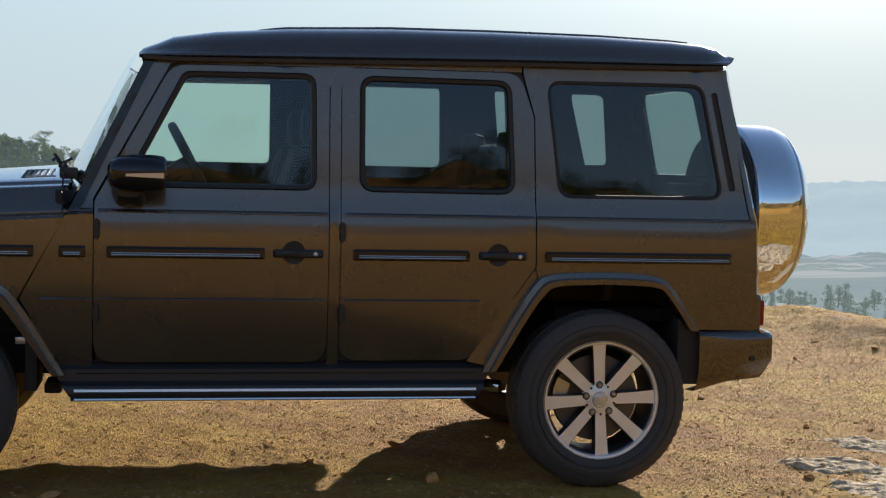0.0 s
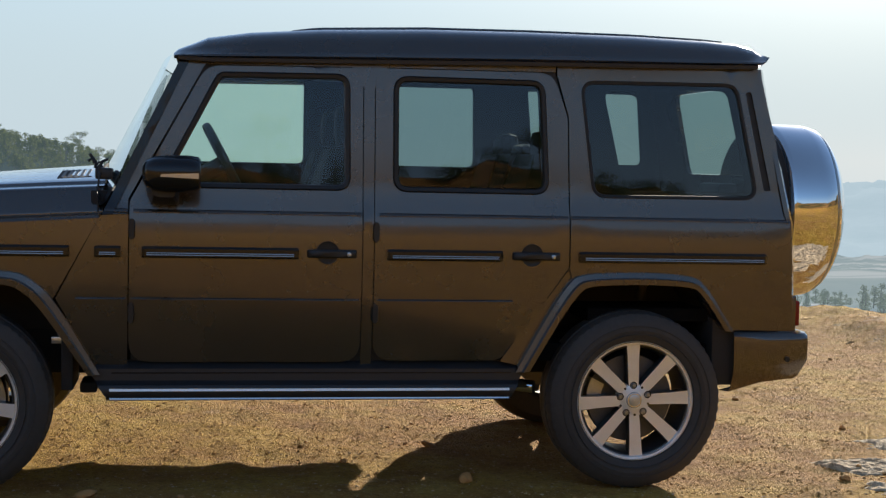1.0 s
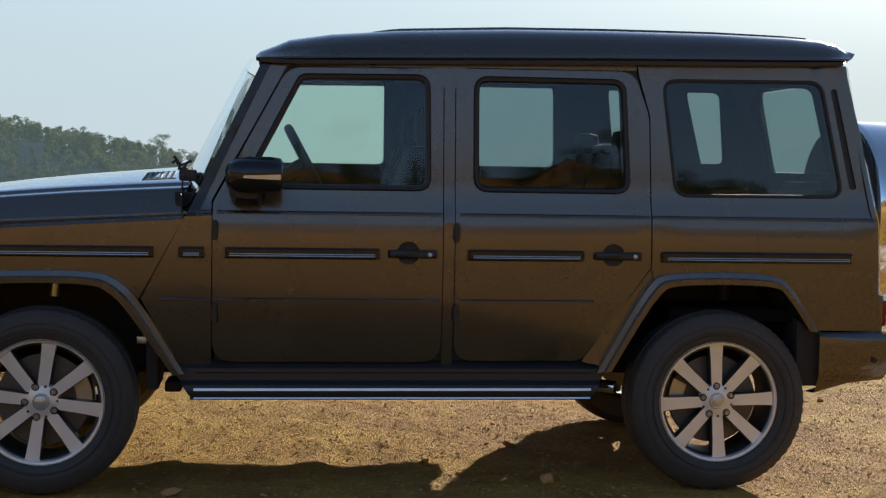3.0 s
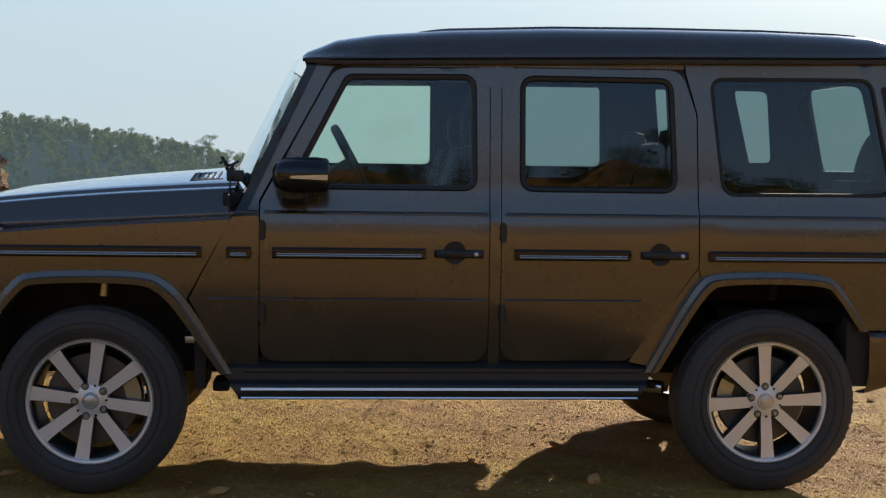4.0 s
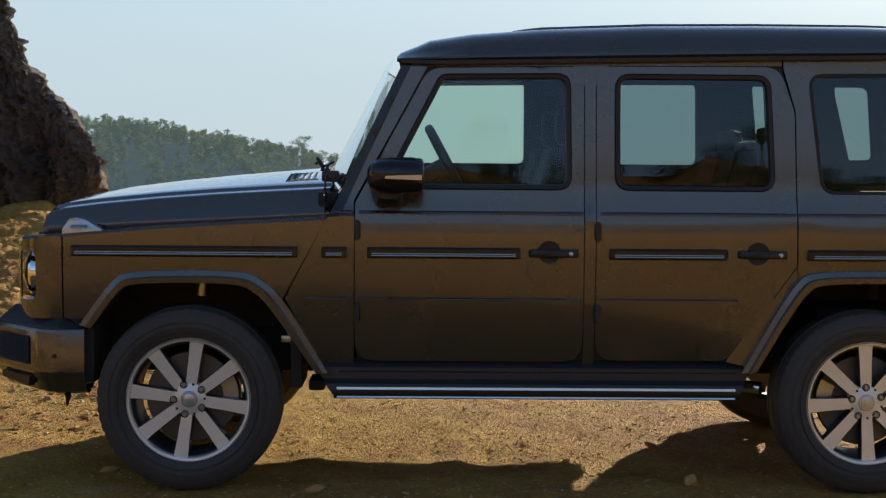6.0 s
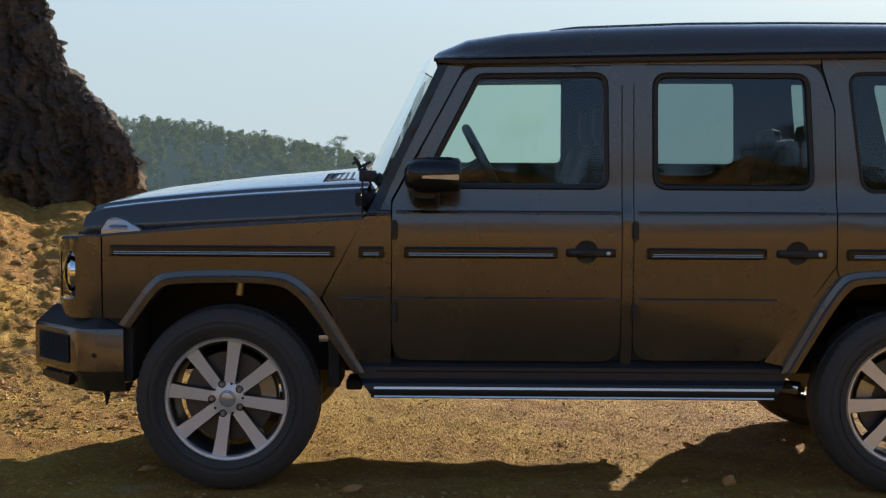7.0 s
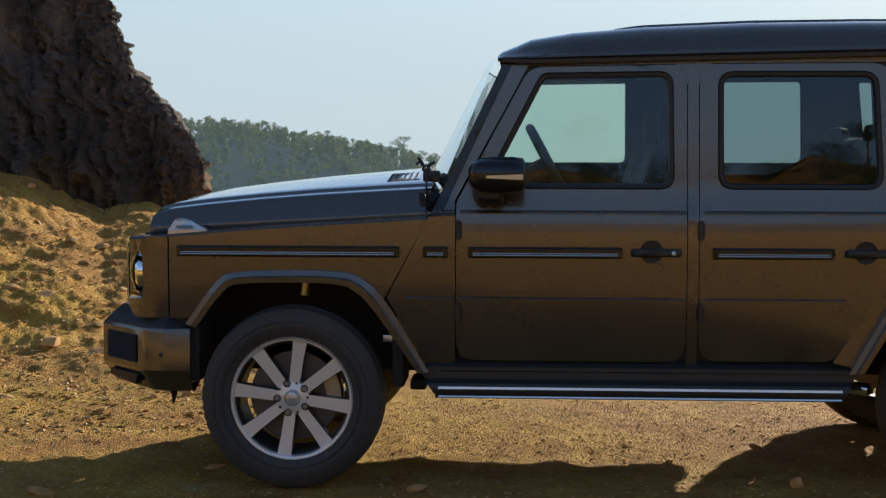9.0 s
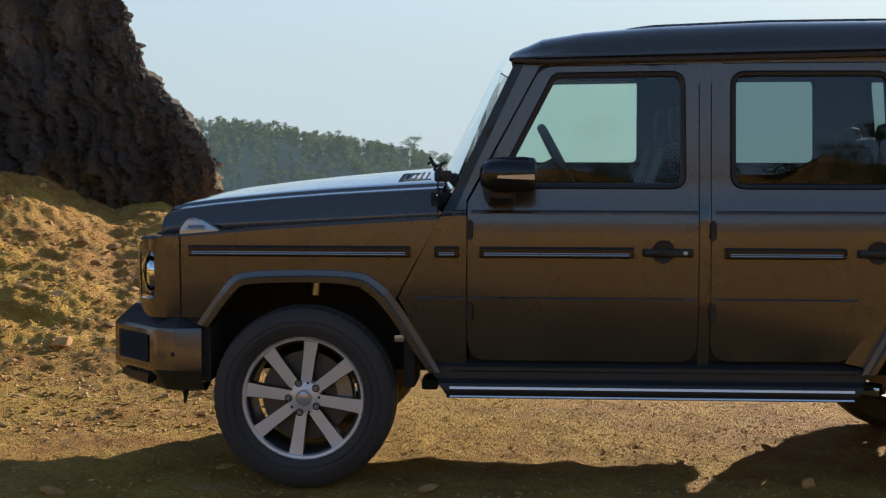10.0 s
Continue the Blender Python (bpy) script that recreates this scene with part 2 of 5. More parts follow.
def part(name, bm, mat, parent, label="", smooth=False, sharp=35):
    """One bmesh as one mesh object under a thing or a part."""
    bmesh.ops.recalc_face_normals(bm, faces=bm.faces[:])
    me = bpy.data.meshes.new(name)
    bm.to_mesh(me)
    bm.free()
    me.materials.append(mat)
    ob = new(name, me)
    ob.parent = parent
    if label:
        ob["label"] = label
    if smooth:
        me.shade_smooth()
        me.set_sharp_from_angle(angle=radians(sharp))
    return ob


def rounded(points, radii, steps=6):
    """A closed outline with each corner rounded off."""
    n, out = len(points), []
    if not isinstance(radii, (list, tuple)):
        radii = [radii] * n
    for i in range(n):
        p, r = Vector(points[i]), radii[i]
        a, b = Vector(points[i - 1]) - p, Vector(points[(i + 1) % n]) - p
        ang = a.angle(b)
        cut = min(r / math.tan(ang / 2), a.length * 0.48, b.length * 0.48)
        p0, p1 = p + a.normalized() * cut, p + b.normalized() * cut
        for k in range(steps + 1):
            s = k / steps
            out.append(tuple(p0 * (1 - s) ** 2 + p * 2 * s * (1 - s) + p1 * s * s))
    return out


def grow(points, d):
    """Moves a closed outline outwards by d."""
    n, out = len(points), []
    area = sum(points[i - 1][0] * points[i][1] - points[i][0] * points[i - 1][1] for i in range(n))
    s = 1 if area > 0 else -1
    for i in range(n):
        p = Vector(points[i])
        a, b = (p - Vector(points[i - 1])), (Vector(points[(i + 1) % n]) - p)
        na, nb = Vector((a.y, -a.x)).normalized() * s, Vector((b.y, -b.x)).normalized() * s
        m = na + nb
        if m.length < 1e-6:
            m = na
        m.normalize()
        out.append(tuple(p + m * d / max(0.35, m.dot(na))))
    return out


def inside(p, poly):
    c, j = False, len(poly) - 1
    for i in range(len(poly)):
        xi, yi, xj, yj = *poly[i], *poly[j]
        if (yi > p[1]) != (yj > p[1]) and p[0] < (xj - xi) * (p[1] - yi) / (yj - yi) + xi:
            c = not c
        j = i
    return c


def side_y(z, table=((0.30, 0.115), (0.45, 0.095), (0.52, 0.08), (0.65, 0.062), (0.80, 0.05), (1.0, 0.045), (1.158, 0.05), (1.17, 0.062), (1.24, 0.075), (1.8, 0.135), (2.2, 0.15))):
    """How far the car's side lies in from its widest plane, by height."""
    for (z0, y0), (z1, y1) in zip(table, table[1:]):
        if z <= z1:
            return y0 + (y1 - y0) * (z - z0) / (z1 - z0)
    return table[-1][1]


WIDE = 1.86     # the car's width over the wheel arches


def near_side(u, v, d=0.0):
    return (u, side_y(v) + d, v)


def far_side(u, v, d=0.0):
    return (u, WIDE - side_y(v) - d, v)


def dense(points, step):
    """Adds points along the long edges of a closed outline."""
    out = []
    for i, p in enumerate(points):
        a, b = Vector(p), Vector(points[(i + 1) % len(points)])
        n = max(1, math.ceil((b - a).length / step))
        out += [tuple(a.lerp(b, k / n)) for k in range(n)]
    return out


def panel(name, outline, holes, mat, parent, place, thick=0.022, label="", grid=0.07):
    """A sheet cut to an outline with holes, laid on a curved surface, with turned-in edges."""
    from mathutils import geometry
    pts, edges = [], []
    outline = dense(outline, grid)
    for loop in [outline, *holes]:
        k = len(pts)
        pts += [Vector(p) for p in loop]
        edges += [(k + i, k + (i + 1) % len(loop)) for i in range(len(loop))]
    xs, zs = [p[0] for p in outline], [p[1] for p in outline]
    z = min(zs) + grid / 2
    while z < max(zs):
        x = min(xs) + grid
        while x < max(xs):
            if inside((x, z), outline) and not any(inside((x, z), h) for h in holes):
                pts.append(Vector((x, z)))
            x += grid * 2
        z += grid
    v2, _, tris, *_ = geometry.delaunay_2d_cdt(pts, edges, [], 0, 1e-5)
    bm = bmesh.new()
    vs = [bm.verts.new(place(p.x, p.y)) for p in v2]
    for t in tris:
        c = sum((v2[i] for i in t), Vector((0, 0))) / 3
        if inside(c, outline) and not any(inside(c, h) for h in holes):
            bm.faces.new([vs[i] for i in t])
    loose = [v for v in bm.verts if not v.link_faces]
    bmesh.ops.delete(bm, geom=loose, context="VERTS")
    back = {}
    pos = {vs[i]: v2[i] for i in range(len(v2)) if vs[i].is_valid}
    rim = [e for e in bm.edges if len(e.link_faces) == 1]
    for e in rim:
        for v in e.verts:
            if v not in back:
                back[v] = bm.verts.new(place(pos[v].x, pos[v].y, thick))
    for e in rim:
        a, b = e.verts
        bm.faces.new((a, b, back[b], back[a]))
    return part(name, bm, mat, parent, label, smooth=True, sharp=40)


def loft(name, loops, mat, parent, closed=True, label="", smooth=True, cap=False, sharp=40):
    """Skins a row of loops that have the same number of points."""
    n = len(loops[0])
    verts = [p for lp in loops for p in lp]
    faces = []
    for k in range(len(loops) - 1):
        for i in range(n if closed else n - 1):
            j = (i + 1) % n
            faces.append((k * n + i, k * n + j, (k + 1) * n + j, (k + 1) * n + i))
    if cap:
        faces += [tuple(range(n - 1, -1, -1)), tuple((len(loops) - 1) * n + i for i in range(n))]
    bm = bmesh.new()
    vs = [bm.verts.new(v) for v in verts]
    for f in faces:
        bm.faces.new([vs[i] for i in f])
    return part(name, bm, mat, parent, label, smooth, sharp)


def box_bm(lo, hi, bevel=0.01, segments=2):
    bm = bmesh.new()
    bmesh.ops.create_cube(bm, size=1)
    for v in bm.verts:
        v.co = Vector([(lo[i] + hi[i]) / 2 + v.co[i] * (hi[i] - lo[i]) for i in range(3)])
    if bevel:
        bmesh.ops.bevel(bm, geom=bm.edges[:], offset=bevel, segments=segments, affect="EDGES", profile=0.6)
    return bm


def box(name, lo, hi, mat, parent, bevel=0.01, label=""):
    return part(name, box_bm(lo, hi, bevel), mat, parent, label, smooth=True, sharp=50)


def lathe(name, profile, mat, parent, steps=64, label="", axis="y", centre=(0, 0, 0), smooth=True, wobble=None, sharp=35):
    """Turns a profile of (radius, along) about an axis."""
    loops = []
    for k in range(steps):
        a = 2 * math.pi * k / steps
        lp = []
        for i, (r, h) in enumerate(profile):
            if wobble:
                r = r - wobble(i, k)
            x, z = r * math.cos(a), r * math.sin(a)
            p = (x, h, z) if axis == "y" else ((h, x, z) if axis == "x" else (x, z, h))
            lp.append(tuple(Vector(p) + Vector(centre)))
        loops.append(lp)
    loops.append(loops[0])
    n = len(profile)
    bm = bmesh.new()
    rows = [[bm.verts.new(p) for p in lp] for lp in loops[:-1]]
    rows.append(rows[0])
    for a, b in zip(rows, rows[1:]):
        for i in range(n - 1):
            if profile[i][0] < 1e-6 and profile[i + 1][0] < 1e-6:
                continue
            bm.faces.new((a[i], a[i + 1], b[i + 1], b[i]))
    bmesh.ops.remove_doubles(bm, verts=bm.verts[:], dist=1e-6)
    return part(name, bm, mat, parent, label, smooth, sharp)


def tube(name, points, radius, mat, parent, sides=8, label=""):
    """A round bar along a line of points."""
    pts = [Vector(p) for p in points]
    loops = []
    for i, p in enumerate(pts):
        d = (pts[min(i + 1, len(pts) - 1)] - pts[max(i - 1, 0)]).normalized()
        up = Vector((0, 0, 1)) if abs(d.z) < 0.9 else Vector((0, 1, 0))
        s = d.cross(up).normalized()
        t = d.cross(s)
        r = radius[i] if isinstance(radius, (list, tuple)) else radius
        loops.append([tuple(p + (s * math.cos(2 * math.pi * k / sides) + t * math.sin(2 * math.pi * k / sides)) * r) for k in range(sides)])
    return loft(name, loops, mat, parent, True, label, cap=True)


# ---- smooth random fields ----
def hash2(ix, iy, seed):
    h = (ix.astype(np.int64) * 374761393 + iy.astype(np.int64) * 668265263 + seed * 982451653) & 0xFFFFFFFF
    h = ((h ^ (h >> 13)) * 1274126177) & 0xFFFFFFFF
    return ((h ^ (h >> 16)) & 0xFFFFFF) / float(0xFFFFFF)


def field(x, y, seed=0):
    ix, iy = np.floor(x), np.floor(y)
    fx, fy = x - ix, y - iy
    fx, fy = fx * fx * (3 - 2 * fx), fy * fy * (3 - 2 * fy)
    a, b = hash2(ix, iy, seed), hash2(ix + 1, iy, seed)
    c, d = hash2(ix, iy + 1, seed), hash2(ix + 1, iy + 1, seed)
    return (a * (1 - fx) + b * fx) * (1 - fy) + (c * (1 - fx) + d * fx) * fy - 0.5


def rough_field(x, y, size, octaves, seed=0, gain=0.5):
    total, amp = 0, 1.0
    for k in range(octaves):
        total = total + amp * field(x / size + 17 * k, y / size - 9 * k, seed + k)
        size, amp = size / 2.03, amp * gain
    return total


def ease(x, lo, hi):
    s = np.clip((x - lo) / (hi - lo), 0, 1)
    return s * s * (3 - 2 * s)


# ---- ground: one sheet from the wheels to the far hills ----
CX, CY = -1.9, -6.0


def terrain(x, y):
    """Height of the land: a dirt plateau with a bank and drop-offs, a wooded hill, a valley with far hills, and slopes behind the camera."""
    r = np.hypot(x - CX, y - CY)
    az = np.degrees(np.arctan2(x - CX, y - CY))
    flat = -0.03 - 0.0175 * np.clip(x, -5, 3)
    flat = flat + 0.035 * rough_field(x, y, 1.7, 3, 3) + 0.018 * rough_field(x, y, 0.22, 4, 11, 0.68)
    # the wheels' standing places stay level
    for wx in (-2.89, 0.0):
        for wy in (0.15, 1.7):
            k = np.exp(-((x - wx) ** 2 + (y - wy) ** 2) / 0.12)
            flat = flat * (1 - k) + (-0.034 - 0.0175 * wx) * k
    # bank on the side of the bonnet
    left = ease(-az, 9.5, 16.0) * ease(-az, -1, 1) * ease(70 + az, 0, 20)
    lift = ease(r, 8.0, 19.5 + 2.0 * field(x / 3, y / 3, 5)) ** 1.15
    lumps = 1 + 0.22 * rough_field(x, y, 2.6, 5, 21, 0.55)
    height = np.interp(-az, [9.0, 11.0, 13.0, 14.5, 16.4, 17.7, 19.3, 20.5, 26, 60], [0, 0.42, 0.85, 1.12, 1.06, 1.30, 1.58, 1.66, 2.1, 2.6])
    bank = np.where(left > 0, height, 0) * ease(70 + az, 0, 20) * lift * lumps
    bank = bank + left * ease(r, 8, 12) * 0.09 * rough_field(x, y, 0.7, 6, 33, 0.66)
    bank = bank + left * ease(r, 8, 11) * 0.032 * rough_field(x, y, 0.2, 3, 35, 0.75)
    # plateau edge ahead
    edge = 14.0 + 1.2 * field(az / 4, az * 0, 8) + left * 9
    prof_r = np.array([0, 1.0, 16, 106, 390, 990, 1990, 3300, 5000])
    prof_z = np.array([0, -0.25, -3.4, -12.5, -36, -85, -138, -150, -150])
    drop = np.interp(r - edge, prof_r, prof_z) * ease(r - edge, 0, 0.4)
    crest = 0.14 * np.exp(-((r - edge + 0.5) / 0.9) ** 2) * (1 + 0.6 * rough_field(x, y, 0.9, 4, 41, 0.6))
    ahead = flat + bank + drop + crest * (1 - left)
    far = r - edge > 3
    ahead = ahead + np.where(far, ease(r, 18, 200) * 5.0 * rough_field(x, y, 60, 5, 51) * (1 + ease(r, 800, 3000) * 3), 0)
    # wooded hill
    top = np.interp(az, [-60, -25, -13, -9.6, -7.3, -5.1, -3, 0, 4, 8], [14, 10.5, 8.2, 6.4, 4.0, 0.6, -2.6, -10, -26, -36])
    up = ease(r, 255, 400) * (1 - ease(r, 420, 900))
    ahead = np.maximum(ahead, ahead * (1 - up) + top * up + up * 1.5 * rough_field(x, y, 30, 3, 61))
    # far ridge across the valley
    ridge = ease(r, 2700, 3800) * (60 + 9 * field(az / 5, az * 0 + 3, 71) + 26 * ease(az, 20, 30) + 26 * rough_field(x, y, 700, 4, 75))
    ahead = ahead + ridge
    # slopes behind the camera
    rise = ease(r, 20, 64) * (13.9 + 2.2 * field(az / 9, az * 0, 81) + 1.2 * field(az / 2.1, az * 0, 85)) + ease(r, 60, 400) * 14
    behind = flat + rise * (1 + 0.25 * rough_field(x, y, 14, 4, 91))
    k = ease(np.abs(az), 62, 85)
    return ahead * (1 - k) + behind * k


def build_ground():
    az = np.concatenate([np.linspace(-180, -32, 75)[:-1], np.linspace(-32, 40, 800), np.linspace(40, 180, 71)[1:]])
    r = np.concatenate([np.geomspace(0.5, 4.0, 26)[:-1], np.geomspace(4.0, 24.0, 360)[:-1], np.geomspace(24, 4700, 150)])
    A, R = np.meshgrid(np.radians(az), r, indexing="ij")
    X, Y = CX + R * np.sin(A), CY + R * np.cos(A)
    Z = terrain(X, Y)
    n, m = Z.shape
    co = np.stack([X, Y, Z], -1).reshape(-1, 3)
    i, j = np.meshgrid(np.arange(n - 1), np.arange(m - 1), indexing="ij")
    q = np.stack([i * m + j, (i + 1) * m + j, (i + 1) * m + j + 1, i * m + j + 1], -1).reshape(-1, 4)
    zone = np.where(r[:-1] < 75, 0, np.where(r[:-1] < 2300, 1, 2))
    back = np.abs(az[:-1]) > 66
    zz = np.where(back[:, None], np.where(r[:-1] < 36, 0, 4), np.broadcast_to(zone, (n - 1, m - 1)))
    wooded = (~back & (az[:-1] < 9))[:, None] & ((r[:-1] > 200) & (r[:-1] < 1200))
    zz = np.where(wooded, 3, zz).reshape(-1)
    me = bpy.data.meshes.new("ground")
    me.vertices.add(len(co) + 1)
    me.vertices.foreach_set("co", np.concatenate([co, [[CX, CY, terrain(np.array([CX]), np.array([CY]))[0]]]]).reshape(-1))
    me.loops.add(q.size + 3 * (n - 1))
    fan = np.stack([np.arange(n - 1) * m, np.full(n - 1, len(co)), np.arange(1, n) * m], -1)[:, ::-1]
    q = q[:, ::-1]
    me.loops.foreach_set("vertex_index", np.concatenate([q.reshape(-1), fan.reshape(-1)]))
    me.polygons.add(len(q) + n - 1)
    me.polygons.foreach_set("loop_start", np.concatenate([np.arange(len(q)) * 4, len(q) * 4 + 3 * np.arange(n - 1)]))
    # valley, far hills and wooded hillside glow palely in place of haze
    for mat in (SOIL, far_material("valley_land_haze_glow", (0.045, 0.055, 0.03), (0.12, 0.115, 0.07), (0.38, 0.46, 0.49), 0.46, 0.012, (0.24, 0.21, 0.17)),
                far_material("far_hills_haze_glow", (0.05, 0.07, 0.065), (0.12, 0.13, 0.12), (0.40, 0.48, 0.51), 0.74, 0.0022),
                far_material("wooded_hillside_haze_glow", (0.020, 0.032, 0.014), (0.06, 0.065, 0.024), HAZE_GLOW, 0.15, 0.09), hill_soil_material()):
        me.materials.append(mat)
    me.polygons.foreach_set("material_index", np.concatenate([zz, np.zeros(n - 1, int)]))
    me.update(calc_edges=True)
    me.validate()
    me.shade_smooth()
    return tagged(new("ground", me), "ochre dirt plateau with loose gravel above a valley hazed by emission", "ground", kind="structure")


build_ground()


def build_rock():
    """A dark furrowed rock face that rises behind the bank: rough chips on ribs that run down towards its free end."""
    z = np.linspace(-0.5, 8.6, 430)
    w = np.concatenate([np.linspace(-3.0, 0, 50)[:-1], np.linspace(0, 5.2, 400)[:-1], np.linspace(5.2, 14, 50)])
    Z, W = np.meshgrid(z, w, indexing="ij")
    edge = np.interp(Z, [-0.5, 0.6, 1.12, 1.55, 1.97, 2.28, 2.76, 3.3, 4.2, 6.0, 8.6], [-5.05, -5.32, -5.56, -5.74, -5.95, -6.22, -6.54, -6.76, -7.05, -7.5, -8.2]) + 0.10
    U = np.abs(W)                                    # distance from the free end, on the front and on the back
    turn = np.where(W < 0, 1.0, 0.0)
    X = edge - U
    Y = 10.45 + 0.05 * Z - 0.16 * (1 - np.exp(-U / 0.10)) - 0.22 * U + turn * (0.3 * (1 - np.exp(-U / 0.10)) + 2.2 * U)
    rib = W + 0.36 * Z                               # ribs lean as the free end does
    f1 = rough_field(rib, Z * 0.16, 0.95, 4, 101, 0.55)
    f2 = np.abs(rough_field(rib + 0.25 * rough_field(W, Z, 0.8, 2, 7), Z * 0.22, 0.42, 4, 131, 0.6))
    f3 = rough_field(rib, Z * 0.45, 0.22, 5, 151, 0.68)
    chips = np.abs(rough_field(rib, Z * 0.6, 0.085, 3, 171, 0.75))
    keep = np.exp(-np.clip(W - 5.2, 0, 20) / 3)
    ends = np.clip(U / 0.8, 0.15, 1)
    Y = Y + ((0.55 * f1 + 0.50 * f2) * ends + 0.20 * f3 * (0.4 + 0.6 * ends) + 0.17 * chips) * keep
    X = X + (0.12 * f3 + 0.06 * chips + 0.12 * f1) * keep
    Z = Z + 0.05 * f3 * keep
    n, m = Z.shape
    co = np.stack([X, Y, Z], -1).reshape(-1, 3)
    i, j = np.meshgrid(np.arange(n - 1), np.arange(m - 1), indexing="ij")
    q = np.stack([i * m + j, (i + 1) * m + j, (i + 1) * m + j + 1, i * m + j + 1], -1).reshape(-1, 4)
    ob = mesh_object("rock_face", co.tolist(), q.tolist(), ROCK)
    return tagged(ob, "dark furrowed rock face above an ochre earth bank", "rock", kind="structure")


build_rock()


def stone_mesh(seed, flat):
    rnd = random.Random(seed)
    bm = bmesh.new()
    bmesh.ops.create_icosphere(bm, subdivisions=2, radius=0.5)
    cuts = [(Vector((rnd.uniform(-1, 1), rnd.uniform(-1, 1), rnd.uniform(-1, 1))).normalized(), rnd.uniform(0.26, 0.42)) for _ in range(9)]
    for v in bm.verts:
        for nrm, d in cuts:
            over = v.co.dot(nrm) - d
            if over > 0:
                v.co -= nrm * over
        v.co.z *= flat
        v.co.x *= 1.25
    me = bpy.data.meshes.new("stone")
    bm.to_mesh(me)
    bm.free()
    me.materials.append(STONE)
    return me


def ground_z(x, y):
    return float(terrain(np.array([float(x)]), np.array([float(y)]))[0])


def build_stones():
    meshes = [stone_mesh(k, f) for k, f in enumerate((0.5, 0.65, 0.8, 0.45, 0.7, 0.6))]
    rnd = random.Random(5)
    placed = 0
    while placed < 170:
        a = radians(rnd.uniform(-22, 31))
        r = rnd.uniform(4.6, 15.0)
        x, y = CX + r * math.sin(a), CY + r * math.cos(a)
        if min(math.hypot(x - wx, y - wy) for wx in (-2.89, 0) for wy in (0.1, 1.75)) < 0.5:
            continue
        size = 0.022 + 0.06 * rnd.random() ** 3
        if a < radians(-11) and r > 8:
            size *= rnd.uniform(1.0, 3.6)
        me = meshes[rnd.randrange(6)]
        ob = new("stone", me)
        ob.matrix_world = Matrix.LocRotScale((x, y, ground_z(x, y) + size * 0.13), Euler((rnd.uniform(-.3, .3), rnd.uniform(-.3, .3), rnd.uniform(0, 6.3))), (size * rnd.uniform(.8, 1.4), size, size * rnd.uniform(.7, 1.1)))
        tagged(ob, "small angular ochre stone lying on the dirt", "stone", "stones on the dirt")
        placed += 1
    for _ in range(130):
        a, r = radians(rnd.uniform(-22, -9.5)), rnd.uniform(8.5, 17.0)
        x, y = CX + r * math.sin(a), CY + r * math.cos(a)
        size = 0.04 + 0.15 * rnd.random() ** 3.5
        ob = new("stone", meshes[rnd.randrange(6)])
        ob.matrix_world = Matrix.LocRotScale((x, y, ground_z(x, y) - size * 0.02), Euler((rnd.uniform(-.3, .3), rnd.uniform(-.3, .3), rnd.uniform(0, 6.3))), (size * rnd.uniform(.9, 1.4), size, size * rnd.uniform(.9, 1.3)))
        tagged(ob, "angular ochre stone half sunk in the earth bank", "stone", "stones on the bank")


def build_outcrop(x0, y0, rx, ry, seed):
    """A low crust of pale broken rock that shows through the dirt."""
    n, m = 150, 110
    u, v = np.meshgrid(np.linspace(-1.25, 1.25, n), np.linspace(-1.25, 1.25, m), indexing="ij")
    x, y = x0 + u * rx, y0 + v * ry
    rise = 1 - np.hypot(u, v) + 0.9 * rough_field(x, y * 1.6, 0.42, 5, seed, 0.62)
    plates = np.abs(rough_field(x, y * 1.5, 0.16, 4, seed + 9, 0.65))
    z = terrain(x, y) + 0.012 * np.clip(rise * 3, -3, 1) + 0.016 * (plates - 0.12) - 0.002
    i, j = np.meshgrid(np.arange(n - 1), np.arange(m - 1), indexing="ij")
    q = np.stack([i * m + j, (i + 1) * m + j, (i + 1) * m + j + 1, i * m + j + 1], -1).reshape(-1, 4)
    ob = mesh_object("rock_outcrop", np.stack([x, y, z], -1).reshape(-1, 3).tolist(), q.tolist(), PALE_ROCK)
    tagged(ob, "crust of pale broken rock showing through the dirt", "rock", "pale rock in the dirt")


def build_gravel():
    rng = np.random.default_rng(3)
    n = 95000
    a = np.radians(rng.uniform(-23, 32, n))
    r = 4.3 + 11 * rng.random(n) ** 1.2
    x, y = CX + r * np.sin(a), CY + r * np.cos(a)
    a[-9000:] = np.radians(rng.uniform(-22, -9, 9000))
    r[-9000:] = rng.uniform(7.5, 17, 9000)
    x, y = CX + r * np.sin(a), CY + r * np.cos(a)
    z = terrain(x, y)
    size = 0.003 + 0.0095 * rng.random(n) ** 4.5
    size[-9000:] *= 2.2
    base = np.array([(1, 0, 0), (-.5, .8, 0), (-.5, -.8, 0.1), (0.1, 0.1, 0.42), (0, 0, -.5)])
    tri = np.array([(0, 1, 3), (1, 2, 3), (2, 0, 3), (1, 0, 4), (2, 1, 4), (0, 2, 4)])
    ang = rng.uniform(0, 6.28, n)
    c, s = np.cos(ang), np.sin(ang)
    jit = 1 + 0.5 * (rng.random((n, 5, 3)) - 0.5)
    b = base[None] * jit * size[:, None, None]
    co = np.empty((n, 5, 3))
    co[..., 0] = b[..., 0] * c[:, None] - b[..., 1] * s[:, None] + x[:, None]
    co[..., 1] = b[..., 0] * s[:, None] + b[..., 1] * c[:, None] + y[:, None]
    co[..., 2] = b[..., 2] * 0.85 + (z + size * 0.18)[:, None]
    faces = (tri[None] + 5 * np.arange(n)[:, None, None]).reshape(-1, 3)
    ob = mesh_object("gravel", co.reshape(-1, 3), faces.tolist(), GRAVEL)
    tagged(ob, "loose ochre gravel strewn over the dirt", "gravel", kind="stuff")


